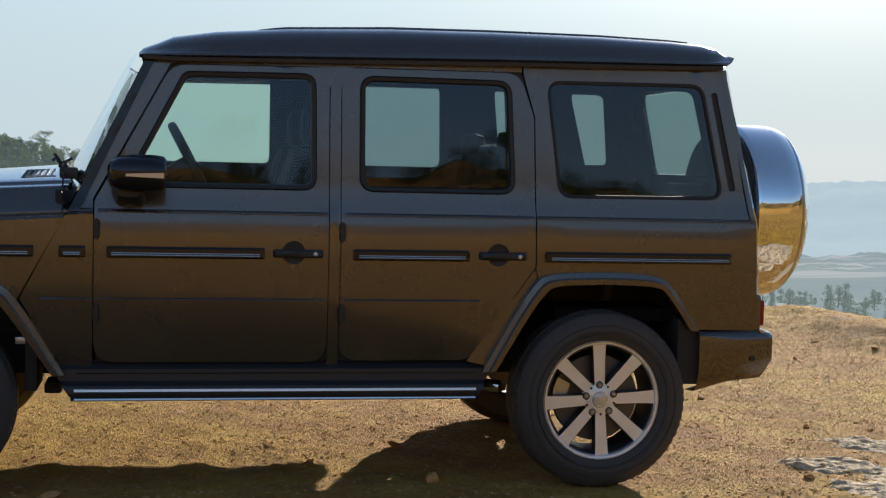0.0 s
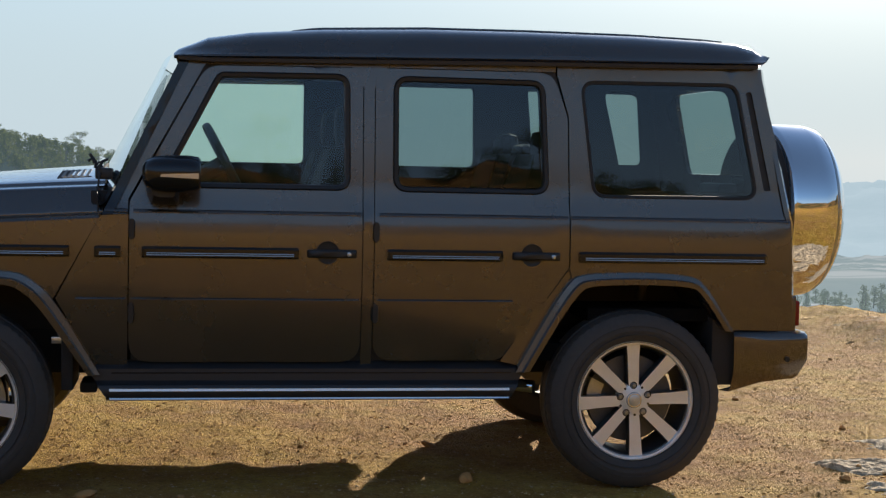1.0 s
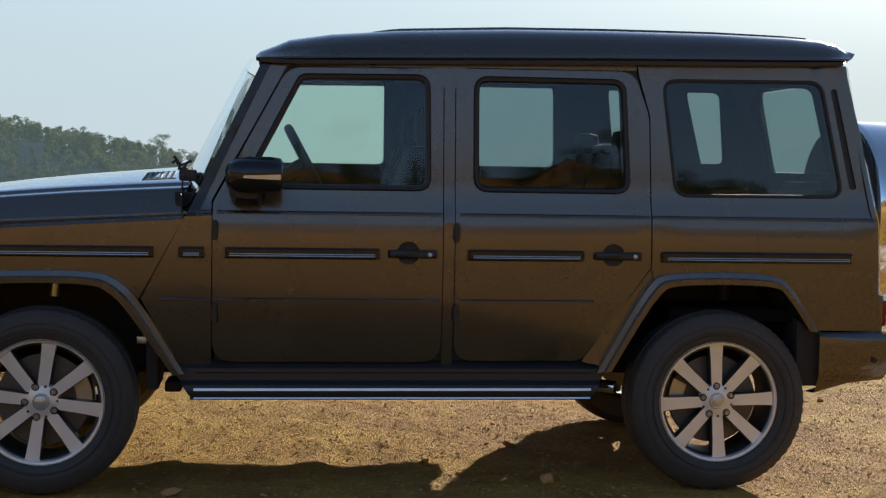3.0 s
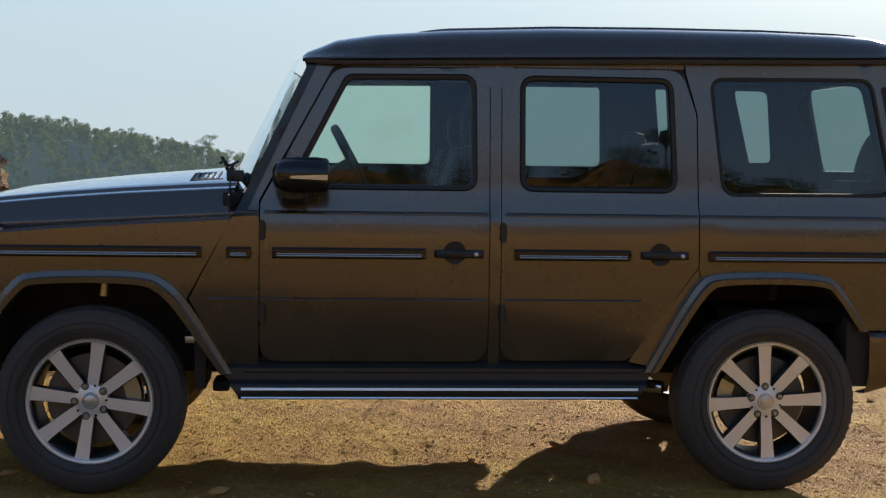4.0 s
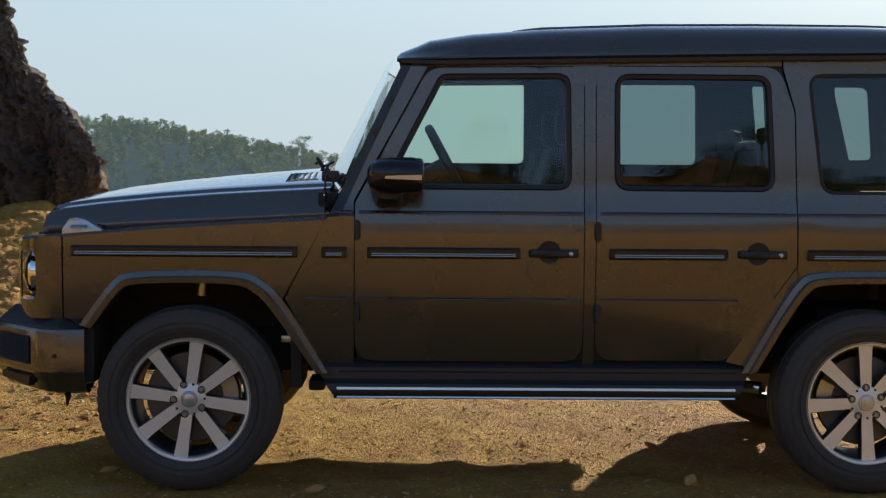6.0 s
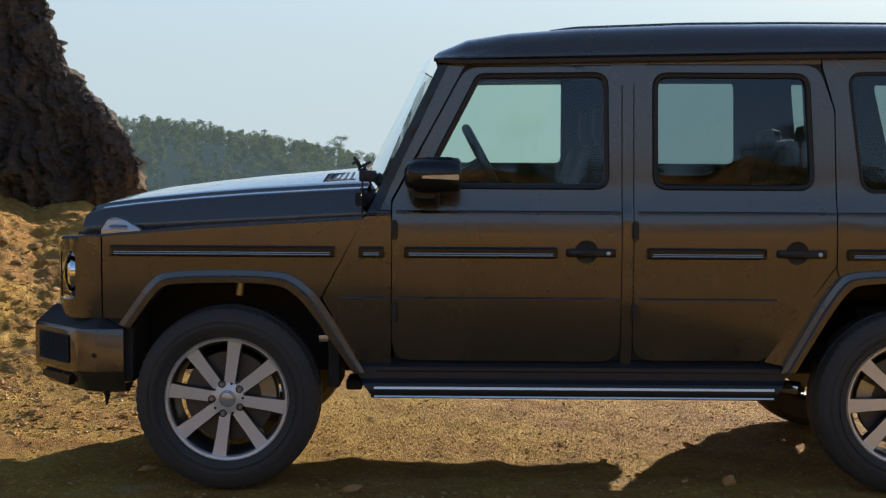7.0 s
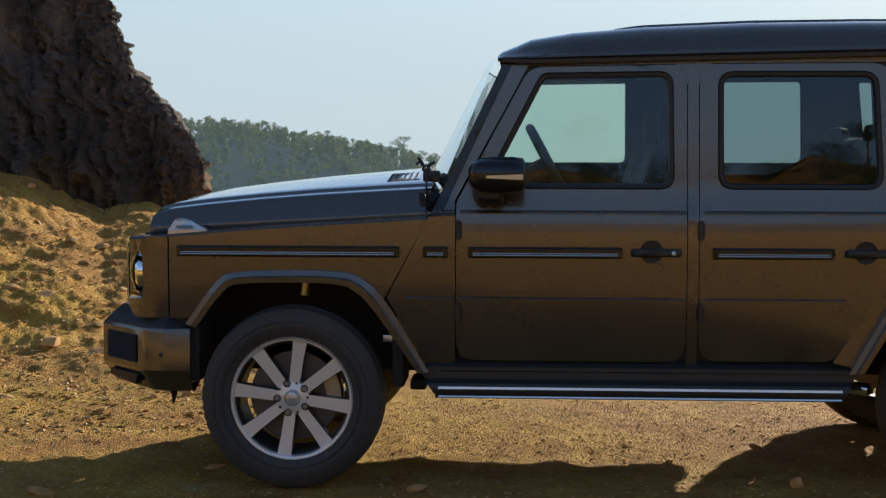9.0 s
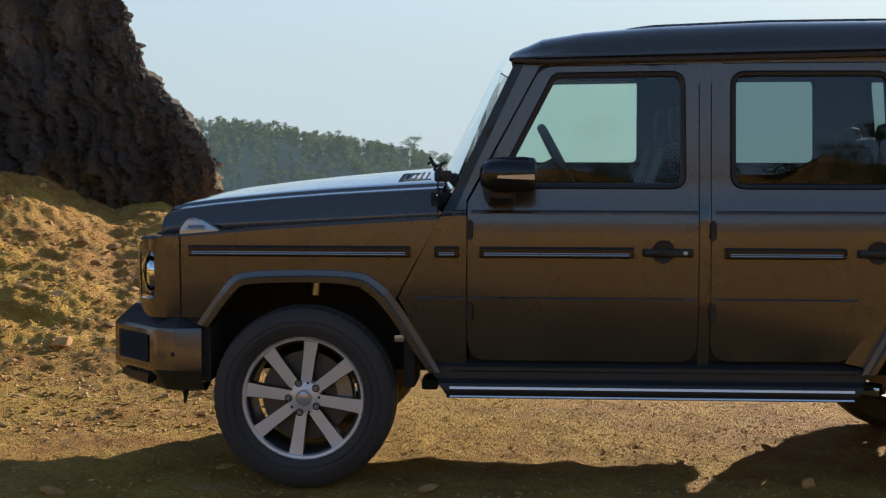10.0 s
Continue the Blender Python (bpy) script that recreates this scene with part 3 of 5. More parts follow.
# ---- trees ----
def tree_arrays(rng, height, kind, dense_=1):
    """A trunk with limbs, and leaf clumps: vertex and face arrays of wood and leaves."""
    wood_v, wood_f, leaf_v, leaf_f = [], [], [], []

    def limb(p, q, r0, r1, sides=5):
        p, q = np.array(p), np.array(q)
        d = (q - p) / np.linalg.norm(q - p)
        u = np.cross(d, (0.3, 0.9, 0.2))
        u /= np.linalg.norm(u)
        w = np.cross(d, u)
        k = len(wood_v)
        for c, r in ((p, r0), (q, r1)):
            for i in range(sides):
                a = 2 * math.pi * i / sides
                wood_v.append(c + r * (u * math.cos(a) + w * math.sin(a)))
        for i in range(sides):
            j = (i + 1) % sides
            wood_f.append((k + i, k + j, k + sides + j, k + sides + i))

    def clump(c, rad, count, leaf):
        count, leaf = int(count * dense_), leaf / dense_ ** 0.5
        d = rng.normal(size=(count, 3))
        d /= np.linalg.norm(d, axis=1)[:, None]
        pos = np.array(c) + d * (rng.random((count, 1)) ** 0.45) * np.array(rad)
        for p in pos:
            u, w = rng.normal(size=3), rng.normal(size=3)
            u *= leaf / np.linalg.norm(u)
            w *= leaf * 0.7 / np.linalg.norm(w)
            k = len(leaf_v)
            leaf_v.extend((p - u, p + w, p + u, p - w))
            leaf_f.append((k, k + 1, k + 2, k + 3))

    h = height
    bend = rng.normal(size=2) * 0.04 * h
    mid = (bend[0] * 0.5, bend[1] * 0.5, h * 0.5)
    tip = (bend[0], bend[1], h * 0.92)
    limb((0, 0, 0), mid, h * 0.024, h * 0.017)
    limb(mid, tip, h * 0.017, h * 0.006)
    if kind == "umbrella":
        for k in range(13):
            a = rng.uniform(0, 6.28)
            z = h * rng.uniform(0.52, 0.93)
            reach = h * rng.uniform(0.12, 0.36) * (1.15 - abs(z / h - 0.72) * 1.6)
            c = (bend[0] + math.cos(a) * reach, bend[1] + math.sin(a) * reach, z + 0.04 * h)
            limb((bend[0] * 0.8, bend[1] * 0.8, z - 0.10 * h), c, h * 0.009, h * 0.004, 4)
            clump(c, (h * 0.14, h * 0.14, h * 0.08), 60, h * 0.022)
        clump((bend[0], bend[1], h * 0.95), (h * 0.13, h * 0.13, h * 0.06), 60, h * 0.022)
    else:
        slim = rng.uniform(0.16, 0.27)
        for k in range(18):
            a = rng.uniform(0, 6.28)
            f = rng.uniform(0.0, 1.0)
            z = h * (0.14 + 0.80 * f)
            reach = h * slim * (1.05 - f) ** 0.7 * rng.uniform(0.35, 1.0)
            c = (bend[0] * f + math.cos(a) * reach, bend[1] * f + math.sin(a) * reach, z)
            limb((bend[0] * f, bend[1] * f, z - 0.05 * h), c, h * 0.008, h * 0.003, 3)
            clump(c, (h * 0.12, h * 0.12, h * 0.11), 30, h * 0.028)
        clump((bend[0], bend[1], h * 0.93), (h * 0.05, h * 0.05, h * 0.09), 16, h * 0.024)
    return wood_v, wood_f, leaf_v, leaf_f


def single_tree(name, x, y, height, kind, seed, leafmat, barkmat, label):
    wv, wf, lv, lf = tree_arrays(np.random.default_rng(seed), height, kind, 4)
    root = new(name)
    root.location = (x, y, ground_z(x, y) - 0.1)
    mesh_object("trunk", wv, wf, barkmat, root)
    mesh_object("crown", lv, lf, leafmat, root)
    return tagged(root, label, "tree")


def build_woods():
    rng = np.random.default_rng(12)
    kinds = [tree_arrays(np.random.default_rng(40 + k), 1.0, "umbrella" if k % 4 == 3 else "pine") for k in range(9)]
    spots = []
    for _ in range(820):
        az, r = rng.uniform(-21, -2.2), 255 + 165 * rng.random() ** 0.6
        spots.append((az, r, rng.uniform(4.0, 6.5)))
    for _ in range(90):
        spots.append((rng.uniform(-19, -2.6), rng.uniform(392, 415), rng.uniform(4.5, 7.5)))
    for _ in range(240):
        spots.append((rng.uniform(-19, -3.5), rng.uniform(225, 320), rng.uniform(3.0, 5.0)))
    plant_trees("far_woods", "pine woods covering a far hillside, haze painted by emission", spots, kinds, rng, LEAF_FAR)
    spots = [(rng.uniform(11, 33), 62 + 260 * rng.random() ** 1.4, 0.0) for _ in range(300)]
    spots = [(az, r, rng.uniform(0.7, 1.25) * (1.1 + 0.0085 * r)) for az, r, _ in spots]
    kinds = [k for i, k in enumerate(kinds) if i % 4 != 3]
    plant_trees("valley_woods", "grey-green trees on the valley slope, haze painted by emission", spots, kinds, rng, LEAF_VALLEY)


def plant_trees(name, label, spots, kinds, rng, leafmat):
    WV, WF, LV, LF, wn_, ln_ = [], [], [], [], 0, 0
    for az, r, h in spots:
        x, y = CX + r * math.sin(radians(az)), CY + r * math.cos(radians(az))
        wv, wf, lv, lf = kinds[rng.integers(len(kinds))]
        a = rng.uniform(0, 6.28)
        rot = np.array([[math.cos(a), -math.sin(a), 0], [math.sin(a), math.cos(a), 0], [0, 0, 1]])
        sc = np.array([rng.uniform(0.9, 1.35), rng.uniform(0.9, 1.35), 1.0]) * h
        at = np.array([x, y, ground_z(x, y) - 0.14 * h])
        W, L = (np.array(wv) * sc) @ rot.T + at, (np.array(lv) * sc) @ rot.T + at
        WV.append(W)
        LV.append(L)
        WF += [tuple(i + wn_ for i in f) for f in wf]
        LF.append(np.array(lf) + ln_)
        wn_ += len(W)
        ln_ += len(L)
    root = new(name)
    tagged(root, label, "woods", kind="stuff")
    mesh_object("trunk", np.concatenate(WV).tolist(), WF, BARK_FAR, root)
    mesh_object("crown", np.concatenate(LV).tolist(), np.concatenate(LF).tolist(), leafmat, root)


build_woods()


def build_scrub():
    """Low scrub over the slopes behind the camera."""
    rng = np.random.default_rng(31)
    LV, LF, n0 = [], [], 0
    for _ in range(380):
        az, r = rng.uniform(150, 210), rng.uniform(38, 68)
        x, y = CX + r * math.sin(radians(az)), CY + r * math.cos(radians(az))
        h = rng.uniform(0.4, 1.2)
        k = 420
        d = rng.normal(size=(k, 3))
        d /= np.linalg.norm(d, axis=1)[:, None]
        pos = np.array([x, y, ground_z(x, y) + h * 0.35]) + d * np.array([h * 0.9, h * 0.9, h * 0.5]) * rng.random((k, 1)) ** 0.4
        u = rng.normal(size=(k, 3)) * h * 0.026
        w = rng.normal(size=(k, 3)) * h * 0.026
        LV.append(np.stack([pos - u, pos + w, pos + u, pos - w], 1).reshape(-1, 3))
        LF.append(np.arange(k * 4).reshape(-1, 4) + n0)
        n0 += k * 4
    ob = mesh_object("scrub", np.concatenate(LV).tolist(), np.concatenate(LF).tolist(), LEAF)
    tagged(ob, "low green scrub scattered over an ochre slope", "scrub", kind="stuff")


build_scrub()


# ---- the car ----
car = new("car")
tagged(car, "brown satin boxy off-road car with alloy wheels parked on dirt", "car")
car.matrix_world = pose(0, 0, 0, 0, 1.0, 0)

HUBS = ((-2.895, 0.36), (0.0, 0.36))
TYRE_R, RIM_R = 0.394, 0.264


def window_set(place, raised):
    """Outlines of the three side windows; the far side's openings sit a little higher."""
    d = raised
    front = rounded([(-2.085, 1.262 + d), (-1.835, 1.748 + d * 0.9), (-1.282 - d * 0.75, 1.756 + d * 0.9), (-1.276 - d * 0.75, 1.262 + d)], [0.02, 0.05, 0.06, 0.06])
    rear = rounded([(-1.088, 1.262 + d), (-1.088, 1.755 + d * 0.85), (-0.425, 1.755 + d * 0.85), (-0.405, 1.262 + d)], 0.065)
    quarter = rounded([(-0.205, 1.252 + d), (-0.262, 1.762 + d * 0.5), (0.462 + d * 0.4, 1.77 + d * 0.4), (0.558 + d * 0.2, 1.256 + d)], [0.07, 0.06, 0.07, 0.06])
    return front, rear, quarter


DOOR_F = rounded([(-2.194, 0.525), (-2.194, 1.20), (-1.885, 1.776), (-1.2225, 1.786), (-1.2215, 0.525)], [0.09, 0.05, 0.10, 0.06, 0.09])
DOOR_R = rounded([(-1.1675, 0.53), (-1.1675, 1.788), (-0.385, 1.792), (-0.320, 1.60), (-0.312, 0.945), (-0.60, 0.532)], [0.09, 0.06, 0.09, 0.15, 0.02, 0.09])
ARCH_R_OUT = [(-0.545, 0.485), (-0.325, 0.880), (-0.238, 0.926), (0.242, 0.926), (0.322, 0.860), (0.447, 0.667)]
ARCH_R_IN = [(-0.483, 0.495), (-0.283, 0.836), (-0.200, 0.872), (0.235, 0.872), (0.290, 0.825), (0.392, 0.675)]
ARCH_F_OUT = [(-3.355, 0.675), (-3.222, 0.866), (-3.150, 0.908), (-2.668, 0.914), (-2.572, 0.868), (-2.490, 0.786), (-2.305, 0.478)]
ARCH_F_IN = [(-3.296, 0.665), (-3.182, 0.825), (-3.125, 0.856), (-2.690, 0.858), (-2.612, 0.818), (-2.546, 0.750), (-2.356, 0.478)]


def soft_path(points, r=0.06, steps=5):
    """An open line with rounded corners."""
    out = [points[0]]
    for a, p, b in zip(points, points[1:], points[2:]):
        a, p, b = Vector(a), Vector(p), Vector(b)
        u, w = a - p, b - p
        c = min(r, u.length * 0.45, w.length * 0.45)
        p0, p1 = p + u.normalized() * c, p + w.normalized() * c
        out += [tuple(p0 * (1 - s) ** 2 + p * 2 * s * (1 - s) + p1 * s * s) for s in [k / steps for k in range(steps + 1)]]
    return out + [points[-1]]


def flare(name, outer, inner, parent, place):
    """A wheel-arch lip that stands proud of the side."""
    def smooth_line(pts):
        for _ in range(3):
            q = [pts[0]]
            for a, b in zip(pts, pts[1:]):
                q += [(a[0] * .75 + b[0] * .25, a[1] * .75 + b[1] * .25), (a[0] * .25 + b[0] * .75, a[1] * .25 + b[1] * .75)]
            pts = q + [pts[-1]]
        return pts
    o, i = smooth_line(outer), smooth_line(inner)

    def row(path, y):
        return [(p[0], y if place is near_side else WIDE - y, p[1]) for p in path]
    def between(f):
        return [(a[0] * (1 - f) + b[0] * f, a[1] * (1 - f) + b[1] * f) for a, b in zip(o, i)]
    loops = [row(o, 0.075), row(o, 0.030), row(between(0.02), 0.027), row(between(0.42), 0.021), row(between(0.47), -0.001), row(between(0.50), -0.003), row(between(0.94), -0.002), row(i, 0.012), row(i, 0.11)]
    return loft(name, loops, PAINT, parent, closed=False, label="body-coloured wheel arch lip", sharp=28)


def ring(name, outline, place, mat, parent, width, proud=0.010, label=""):
    """A rubber frame round a window."""
    rows = []
    for g, d in ((0.0, 0.02), (0.0, -0.001), (-width * 0.25, -proud), (-width * 0.8, -proud * 0.7), (-width, 0.004), (-width, 0.02)):
        o = grow(outline, g)
        rows.append([place(p[0], p[1], d) for p in o])
    return loft(name, rows, mat, parent, label=label)


def pane(name, outline, place, mat, parent, depth=0.006, label=""):
    bm = bmesh.new()
    bm.faces.new([bm.verts.new(place(p[0], p[1], depth)) for p in outline])
    ob = part(name, bm, mat, parent, label)
    ob.visible_shadow = False
    return ob


def trim_strip(x0, x1, parent, place):
    """A protective rub strip: black rail with a bright inlay."""
    z = 0.990

    def bar(name, lo, hi, z0, z1, y0, y1, mat, parent_, label=""):
        loops = []
        for x, k in ((lo, 0.75), (lo + 0.012, 1.0), (hi - 0.012, 1.0), (hi, 0.75)):
            zc, hh = (z0 + z1) / 2, (z1 - z0) / 2 * (0.9 + 0.1 * k)
            sec = [(y0, zc - hh), (y0 - (y0 - y1) * k, zc - hh * 0.6), (y0 - (y0 - y1) * k, zc + hh * 0.6), (y0, zc + hh)]
            loops.append([(x, y if place is near_side else WIDE - y, zz) for y, zz in sec])
        return loft(name, loops, mat, parent_, cap=True, label=label, sharp=25)
    rail = bar("rub_strip", x0, x1, z - 0.026, z + 0.026, 0.052, 0.014, GLOSS_BLACK, parent, "black rub strip with bright inlay")
    yy = (lambda y: y) if place is near_side else (lambda y: WIDE - y)
    for z0 in (-0.003, -0.011):
        loft("inlay", [[(x, yy(y), z + z0 + dz) for y, dz in ((0.016, -0.0005), (0.0085, 0.0), (0.0094, 0.0032), (0.016, 0.0038))] for x in (x0 + 0.02, x1 - 0.02)], STRIP, rail, cap=True, label="thin brushed metal inlay", smooth=False)
    return rail


def door_handle(x, parent, place, button=True):
    s = 1 if place is near_side else -1

    def P(xx, d, zz):
        return (xx, 0.046 - d if s == 1 else WIDE - 0.046 + d, zz)
    z = 0.992
    cup = [[P(x + r * math.cos(k * math.pi / 16), d, z + 0.004 + r * math.sin(k * math.pi / 16)) for k in range(32)] for r, d in ((0.050, -0.004), (0.048, 0.006), (0.042, 0.004), (0.02, 0.003), (0.001, 0.003))]
    base = loft("handle_cup", cup, BLACK, parent, label="round black handle recess")
    loops = []
    for xx, h, d in ((-0.088, 0.014, 0.006), (-0.08, 0.017, 0.022), (-0.05, 0.0165, 0.036), (0.04, 0.0165, 0.038), (0.10, 0.017, 0.034), (0.120, 0.017, 0.02), (0.124, 0.014, 0.004)):
        loops.append([P(x + xx, dd, z + hh) for dd, hh in ((d * .25, -h), (d * .8, -h), (d, -h * .6), (d, h * .6), (d * .8, h), (d * .25, h))])
    loft("handle_grip", loops, BLACK, base, label="black pull handle", cap=True)
    if button:
        b = [[P(x + 0.088 + r * math.cos(k * math.pi / 8), d, z + r * math.sin(k * math.pi / 8)) for k in range(16)] for r, d in ((0.0095, 0.03), (0.0095, 0.040), (0.006, 0.042), (0.0005, 0.042))]
        loft("lock_button", b, LAMP_WHITE, base, label="round bright lock button")
    return base


def hinge(x, z0, z1, parent, place):
    def P(xx, y, zz):
        return (xx, y if place is near_side else WIDE - y, zz)
    plate = [[P(x + sx * w, y, zz) for sx, zz in ((-1, z0 + 0.012), (-0.4, z0), (0.4, z0), (1, z0 + 0.012), (1, z1 - 0.012), (0.4, z1), (-0.4, z1), (-1, z1 - 0.012))] for w, y in ((0.0135, 0.058), (0.0135, 0.034), (0.010, 0.028))]
    h = loft("hinge", plate, BLACK, parent, label="exposed black door hinge", cap=True, sharp=30)
    return h


def build_side(place):
    near = place is near_side
    wf, wr, wq = window_set(place, 0.0 if near else 0.085)
    glass_f, glass_r = (GLASS, GLASS_TINT) if near else (GLASS_FAR, GLASS_FAR_TINT)
    fd = panel("front_door", DOOR_F, [wf], PAINT, car, place, label="brown front door with exposed hinges")
    ring("window_seal", grow(wf, 0.004), place, SEAL, fd, 0.026)
    pane("window_pane", grow(wf, -0.012), place, glass_f, fd, label="clear greenish side glass")
    trim_strip(-2.142, -1.493, fd, place)
    door_handle(-1.369, fd, place)
    hinge(-2.184, 1.042, 1.128, fd, place)
    hinge(-2.184, 0.692, 0.777, fd, place)
    rd = panel("rear_door", DOOR_R, [wr], PAINT, car, place, label="brown rear door with exposed hinges")
    ring("window_seal", grow(wr, 0.004), place, SEAL, rd, 0.026)
    pane("window_pane", grow(wr, -0.012), place, glass_r, rd, label="dark privacy glass")
    trim_strip(-1.114, -0.612, rd, place)
    door_handle(-0.479, rd, place)
    hinge(-1.163, 1.042, 1.128, rd, place)
    hinge(-1.162, 0.697, 0.777, rd, place)
    jamb = [(-2.185, 0.53), (-2.185, 1.20), (-1.90, 1.795), (-0.375, 1.80), (-0.318, 1.60), (-0.312, 0.93), (-0.60, 0.53)]
    panel("door_frame", jamb, [grow(wf, 0.001), grow(wr, 0.001)], SEAL, car, lambda u, v, d=0.0: place(u, v, d + 0.013), thick=0.01)
    # front fender and the cowl piece between it and the door
    top = [(-3.425, 1.050), (-2.999, 1.086), (-2.318, 1.128)]
    fender = [(-3.425, 0.700)] + top + [(-2.497, 0.795)] + [((a[0] + b[0]) / 2, (a[1] + b[1]) / 2) for a, b in reversed(list(zip(ARCH_F_OUT[1:6], ARCH_F_IN[1:6])))] + [(-3.33, 0.70)]
    fp = panel("front_fender", fender, [], PAINT, car, place, label="brown front fender")
    trim_strip(-3.390, -2.436, fp, place)
    cowl = [(-2.311, 1.140), (-2.1985, 1.146), (-2.1985, 0.512), (-2.33, 0.512), (-2.490, 0.793)]
    cp = panel("cowl_panel", cowl, [], PAINT, car, place)
    trim_strip(-2.334, -2.228, cp, place)
    # nose with the lamp opening, bending inwards to the grille
    def nose(u, v, d=0.0):
        b = max(0.0, -3.50 - u) / 0.13
        y = side_y(v) + d + 0.11 * b * b
        return (u, y if near else WIDE - y, v)
    opening = rounded([(-3.634, 0.778), (-3.634, 0.985), (-3.545, 0.992), (-3.545, 0.772)], [0.02, 0.03, 0.055, 0.055])
    np_ = panel("nose_panel", rounded([(-3.4315, 0.700), (-3.4315, 1.050), (-3.60, 1.050), (-3.648, 1.0), (-3.648, 0.76), (-3.60, 0.70)], [0.01, 0.01, 0.05, 0.05, 0.06, 0.06]), [opening], PAINT, car, nose, grid=0.035, label="brown lamp surround")
    def ny(y):
        return y if near else WIDE - y
    lathe("headlamp", [(0.001, -0.04), (0.06, -0.035), (0.098, -0.01), (0.112, 0.03), (0.112, 0.07)], LENS, np_, 32, "round clear headlamp lens", "x", (-3.600, ny(0.262), 0.882))
    lathe("lamp_ring", [(0.100, -0.004), (0.112, -0.012), (0.122, 0.0), (0.122, 0.06)], CHROME, np_, 32, "bright headlamp ring", "x", (-3.590, ny(0.262), 0.882))
    lathe("lamp_bowl", [(0.001, 0.06), (0.06, 0.045), (0.100, 0.0)], LAMP_WHITE, np_, 32, "", "x", (-3.56, ny(0.262), 0.882))
    box("lamp_bucket", (-3.56, min(ny(0.12), ny(0.16)), 0.75), (-3.44, max(ny(0.12), ny(0.16)), 1.02), BLACK, np_, 0.01)
    # turn signal on top of the fender
    sig = []
    for g, z in ((0.0, 1.058), (0.0, 1.078), (0.28, 1.118), (0.42, 1.128)):
        a, b = -3.432 + g * 0.09, -3.268 - g * 0.25
        sig.append([(a, ny(0.060 + g * .03), z), (b, ny(0.070 + g * .03), z - 0.3 * max(0, z - 1.075) * 0), (b, ny(0.13 - g * .02), z), (a, ny(0.13 - g * .02), z)])
    sg = loft("turn_signal", sig, LAMP_WHITE, fp, label="clear turn signal on the fender top", cap=True, smooth=False)
    box("signal_ridge", (-3.395, min(ny(0.052), ny(0.08)), 1.085), (-3.325, max(ny(0.052), ny(0.08)), 1.098), LENS, sg, 0.004)
    box("signal_base", (-3.435, min(ny(0.055), ny(0.14)), 1.038), (-3.255, max(ny(0.055), ny(0.14)), 1.056), BLACK, fp, 0.006)
    # fender top shelf
    shelf = []
    for y, dz in ((side_y(1.06) + 0.002, 0.0), (side_y(1.06) + 0.012, 0.010), (0.11, 0.014), (0.19, 0.010)):
        shelf.append([(x, ny(y), z + dz) for x, z in [(-3.60, 1.036)] + top])
    loft("fender_top", shelf, PAINT, car, closed=False)
    # quarter panel
    dedge = [(0.722, 0.690), (0.718, 0.80), (0.702, 1.158), (0.640, 1.50), (0.560, 1.880)]
    quarter = [(-0.3065, 0.935)] + [(-0.3145, 1.60), (-0.366, 1.78), (-0.372, 1.845), (0.552, 1.858)] + list(reversed(dedge[:4])) + [(0.722, 0.668), (0.425, 0.672), (0.305, 0.843), (0.240, 0.900), (-0.218, 0.900), (-0.29, 0.875)]
    slit = rounded([(0.585, 1.295), (0.500, 1.735), (0.528, 1.738), (0.618, 1.295)], 0.014)
    qp = panel("quarter_panel", quarter, [wq, slit], PAINT, car, place, label="brown rear quarter panel")
    ring("window_seal", grow(wq, 0.003), place, SEAL, qp, 0.016, 0.004)
    pane("window_pane", grow(wq, -0.010), place, glass_r, qp, label="dark privacy glass")
    pane("air_outlet", grow(slit, 0.004), place, BLACK, qp, 0.012, "narrow black cabin air outlet")
    trim_strip(-0.267, 0.590, qp, place)
    loops = [[(x, ny(side_y(0.64) + 0.0 - d), z) for x, z in ((-0.515, 0.510), (-0.292, 0.872), (-0.30, 0.935), (-0.322, 0.94), (-0.606, 0.53))] for d in (0.0, -0.02)]
    loft("door_jamb", loops, PAINT, car, cap=True)
    # belt line and body crease, thin raised beads
    for nm, z, x0, x1, w in (("belt_bead", 1.160, -2.296, 0.702, 0.005), ("crease_bead", 0.795, -2.41, -0.56, 0.004)):
        segs = ((x0, -2.200), (-2.178, -1.224), (-1.150, -0.319), (-0.306, x1)) if nm == "belt_bead" else ((x0, -2.204), (-2.186, -1.232), (-1.152, x1))
        for a, b in segs:
            y = side_y(z)
            loft(nm, [[(x, ny(y + d), z + dz) for d, dz in ((0.006, -w * 1.2), (-0.010, -w * .6), (-0.009, w * .1), (0.006, w * 1.8))] for x in (a, b)], PAINT, car, cap=True, smooth=True, sharp=60)
    # pillar between the doors and the roof-side rail
    tee = [(-1.2175, 0.515), (-1.2175, 1.70), (-1.24, 1.755), (-1.275, 1.794), (-1.115, 1.796), (-1.15, 1.755), (-1.1715, 1.70), (-1.1715, 0.515)]
    panel("door_pillar", tee, [], PAINT, car, lambda u, v, d=0.0: place(u, v, d + 0.003))
    panel("roof_rail", [(-1.955, 1.797), (-0.375, 1.840), (-0.375, 1.796), (-1.16, 1.792), (-1.225, 1.790), (-1.888, 1.781), (-1.905, 1.765)], [], PAINT, car, place)
    # windscreen pillar
    col = [(-2.302, 1.142), (-1.992, 1.800), (-1.945, 1.806), (-1.894, 1.777), (-2.200, 1.210), (-2.200, 1.148)]
    panel("windscreen_pillar", col, [], PAINT, car, place, thick=0.07, label="brown windscreen pillar")
    strip = [(-2.305, 1.146), (-1.994, 1.803), (-1.952, 1.806), (-2.262, 1.146)]
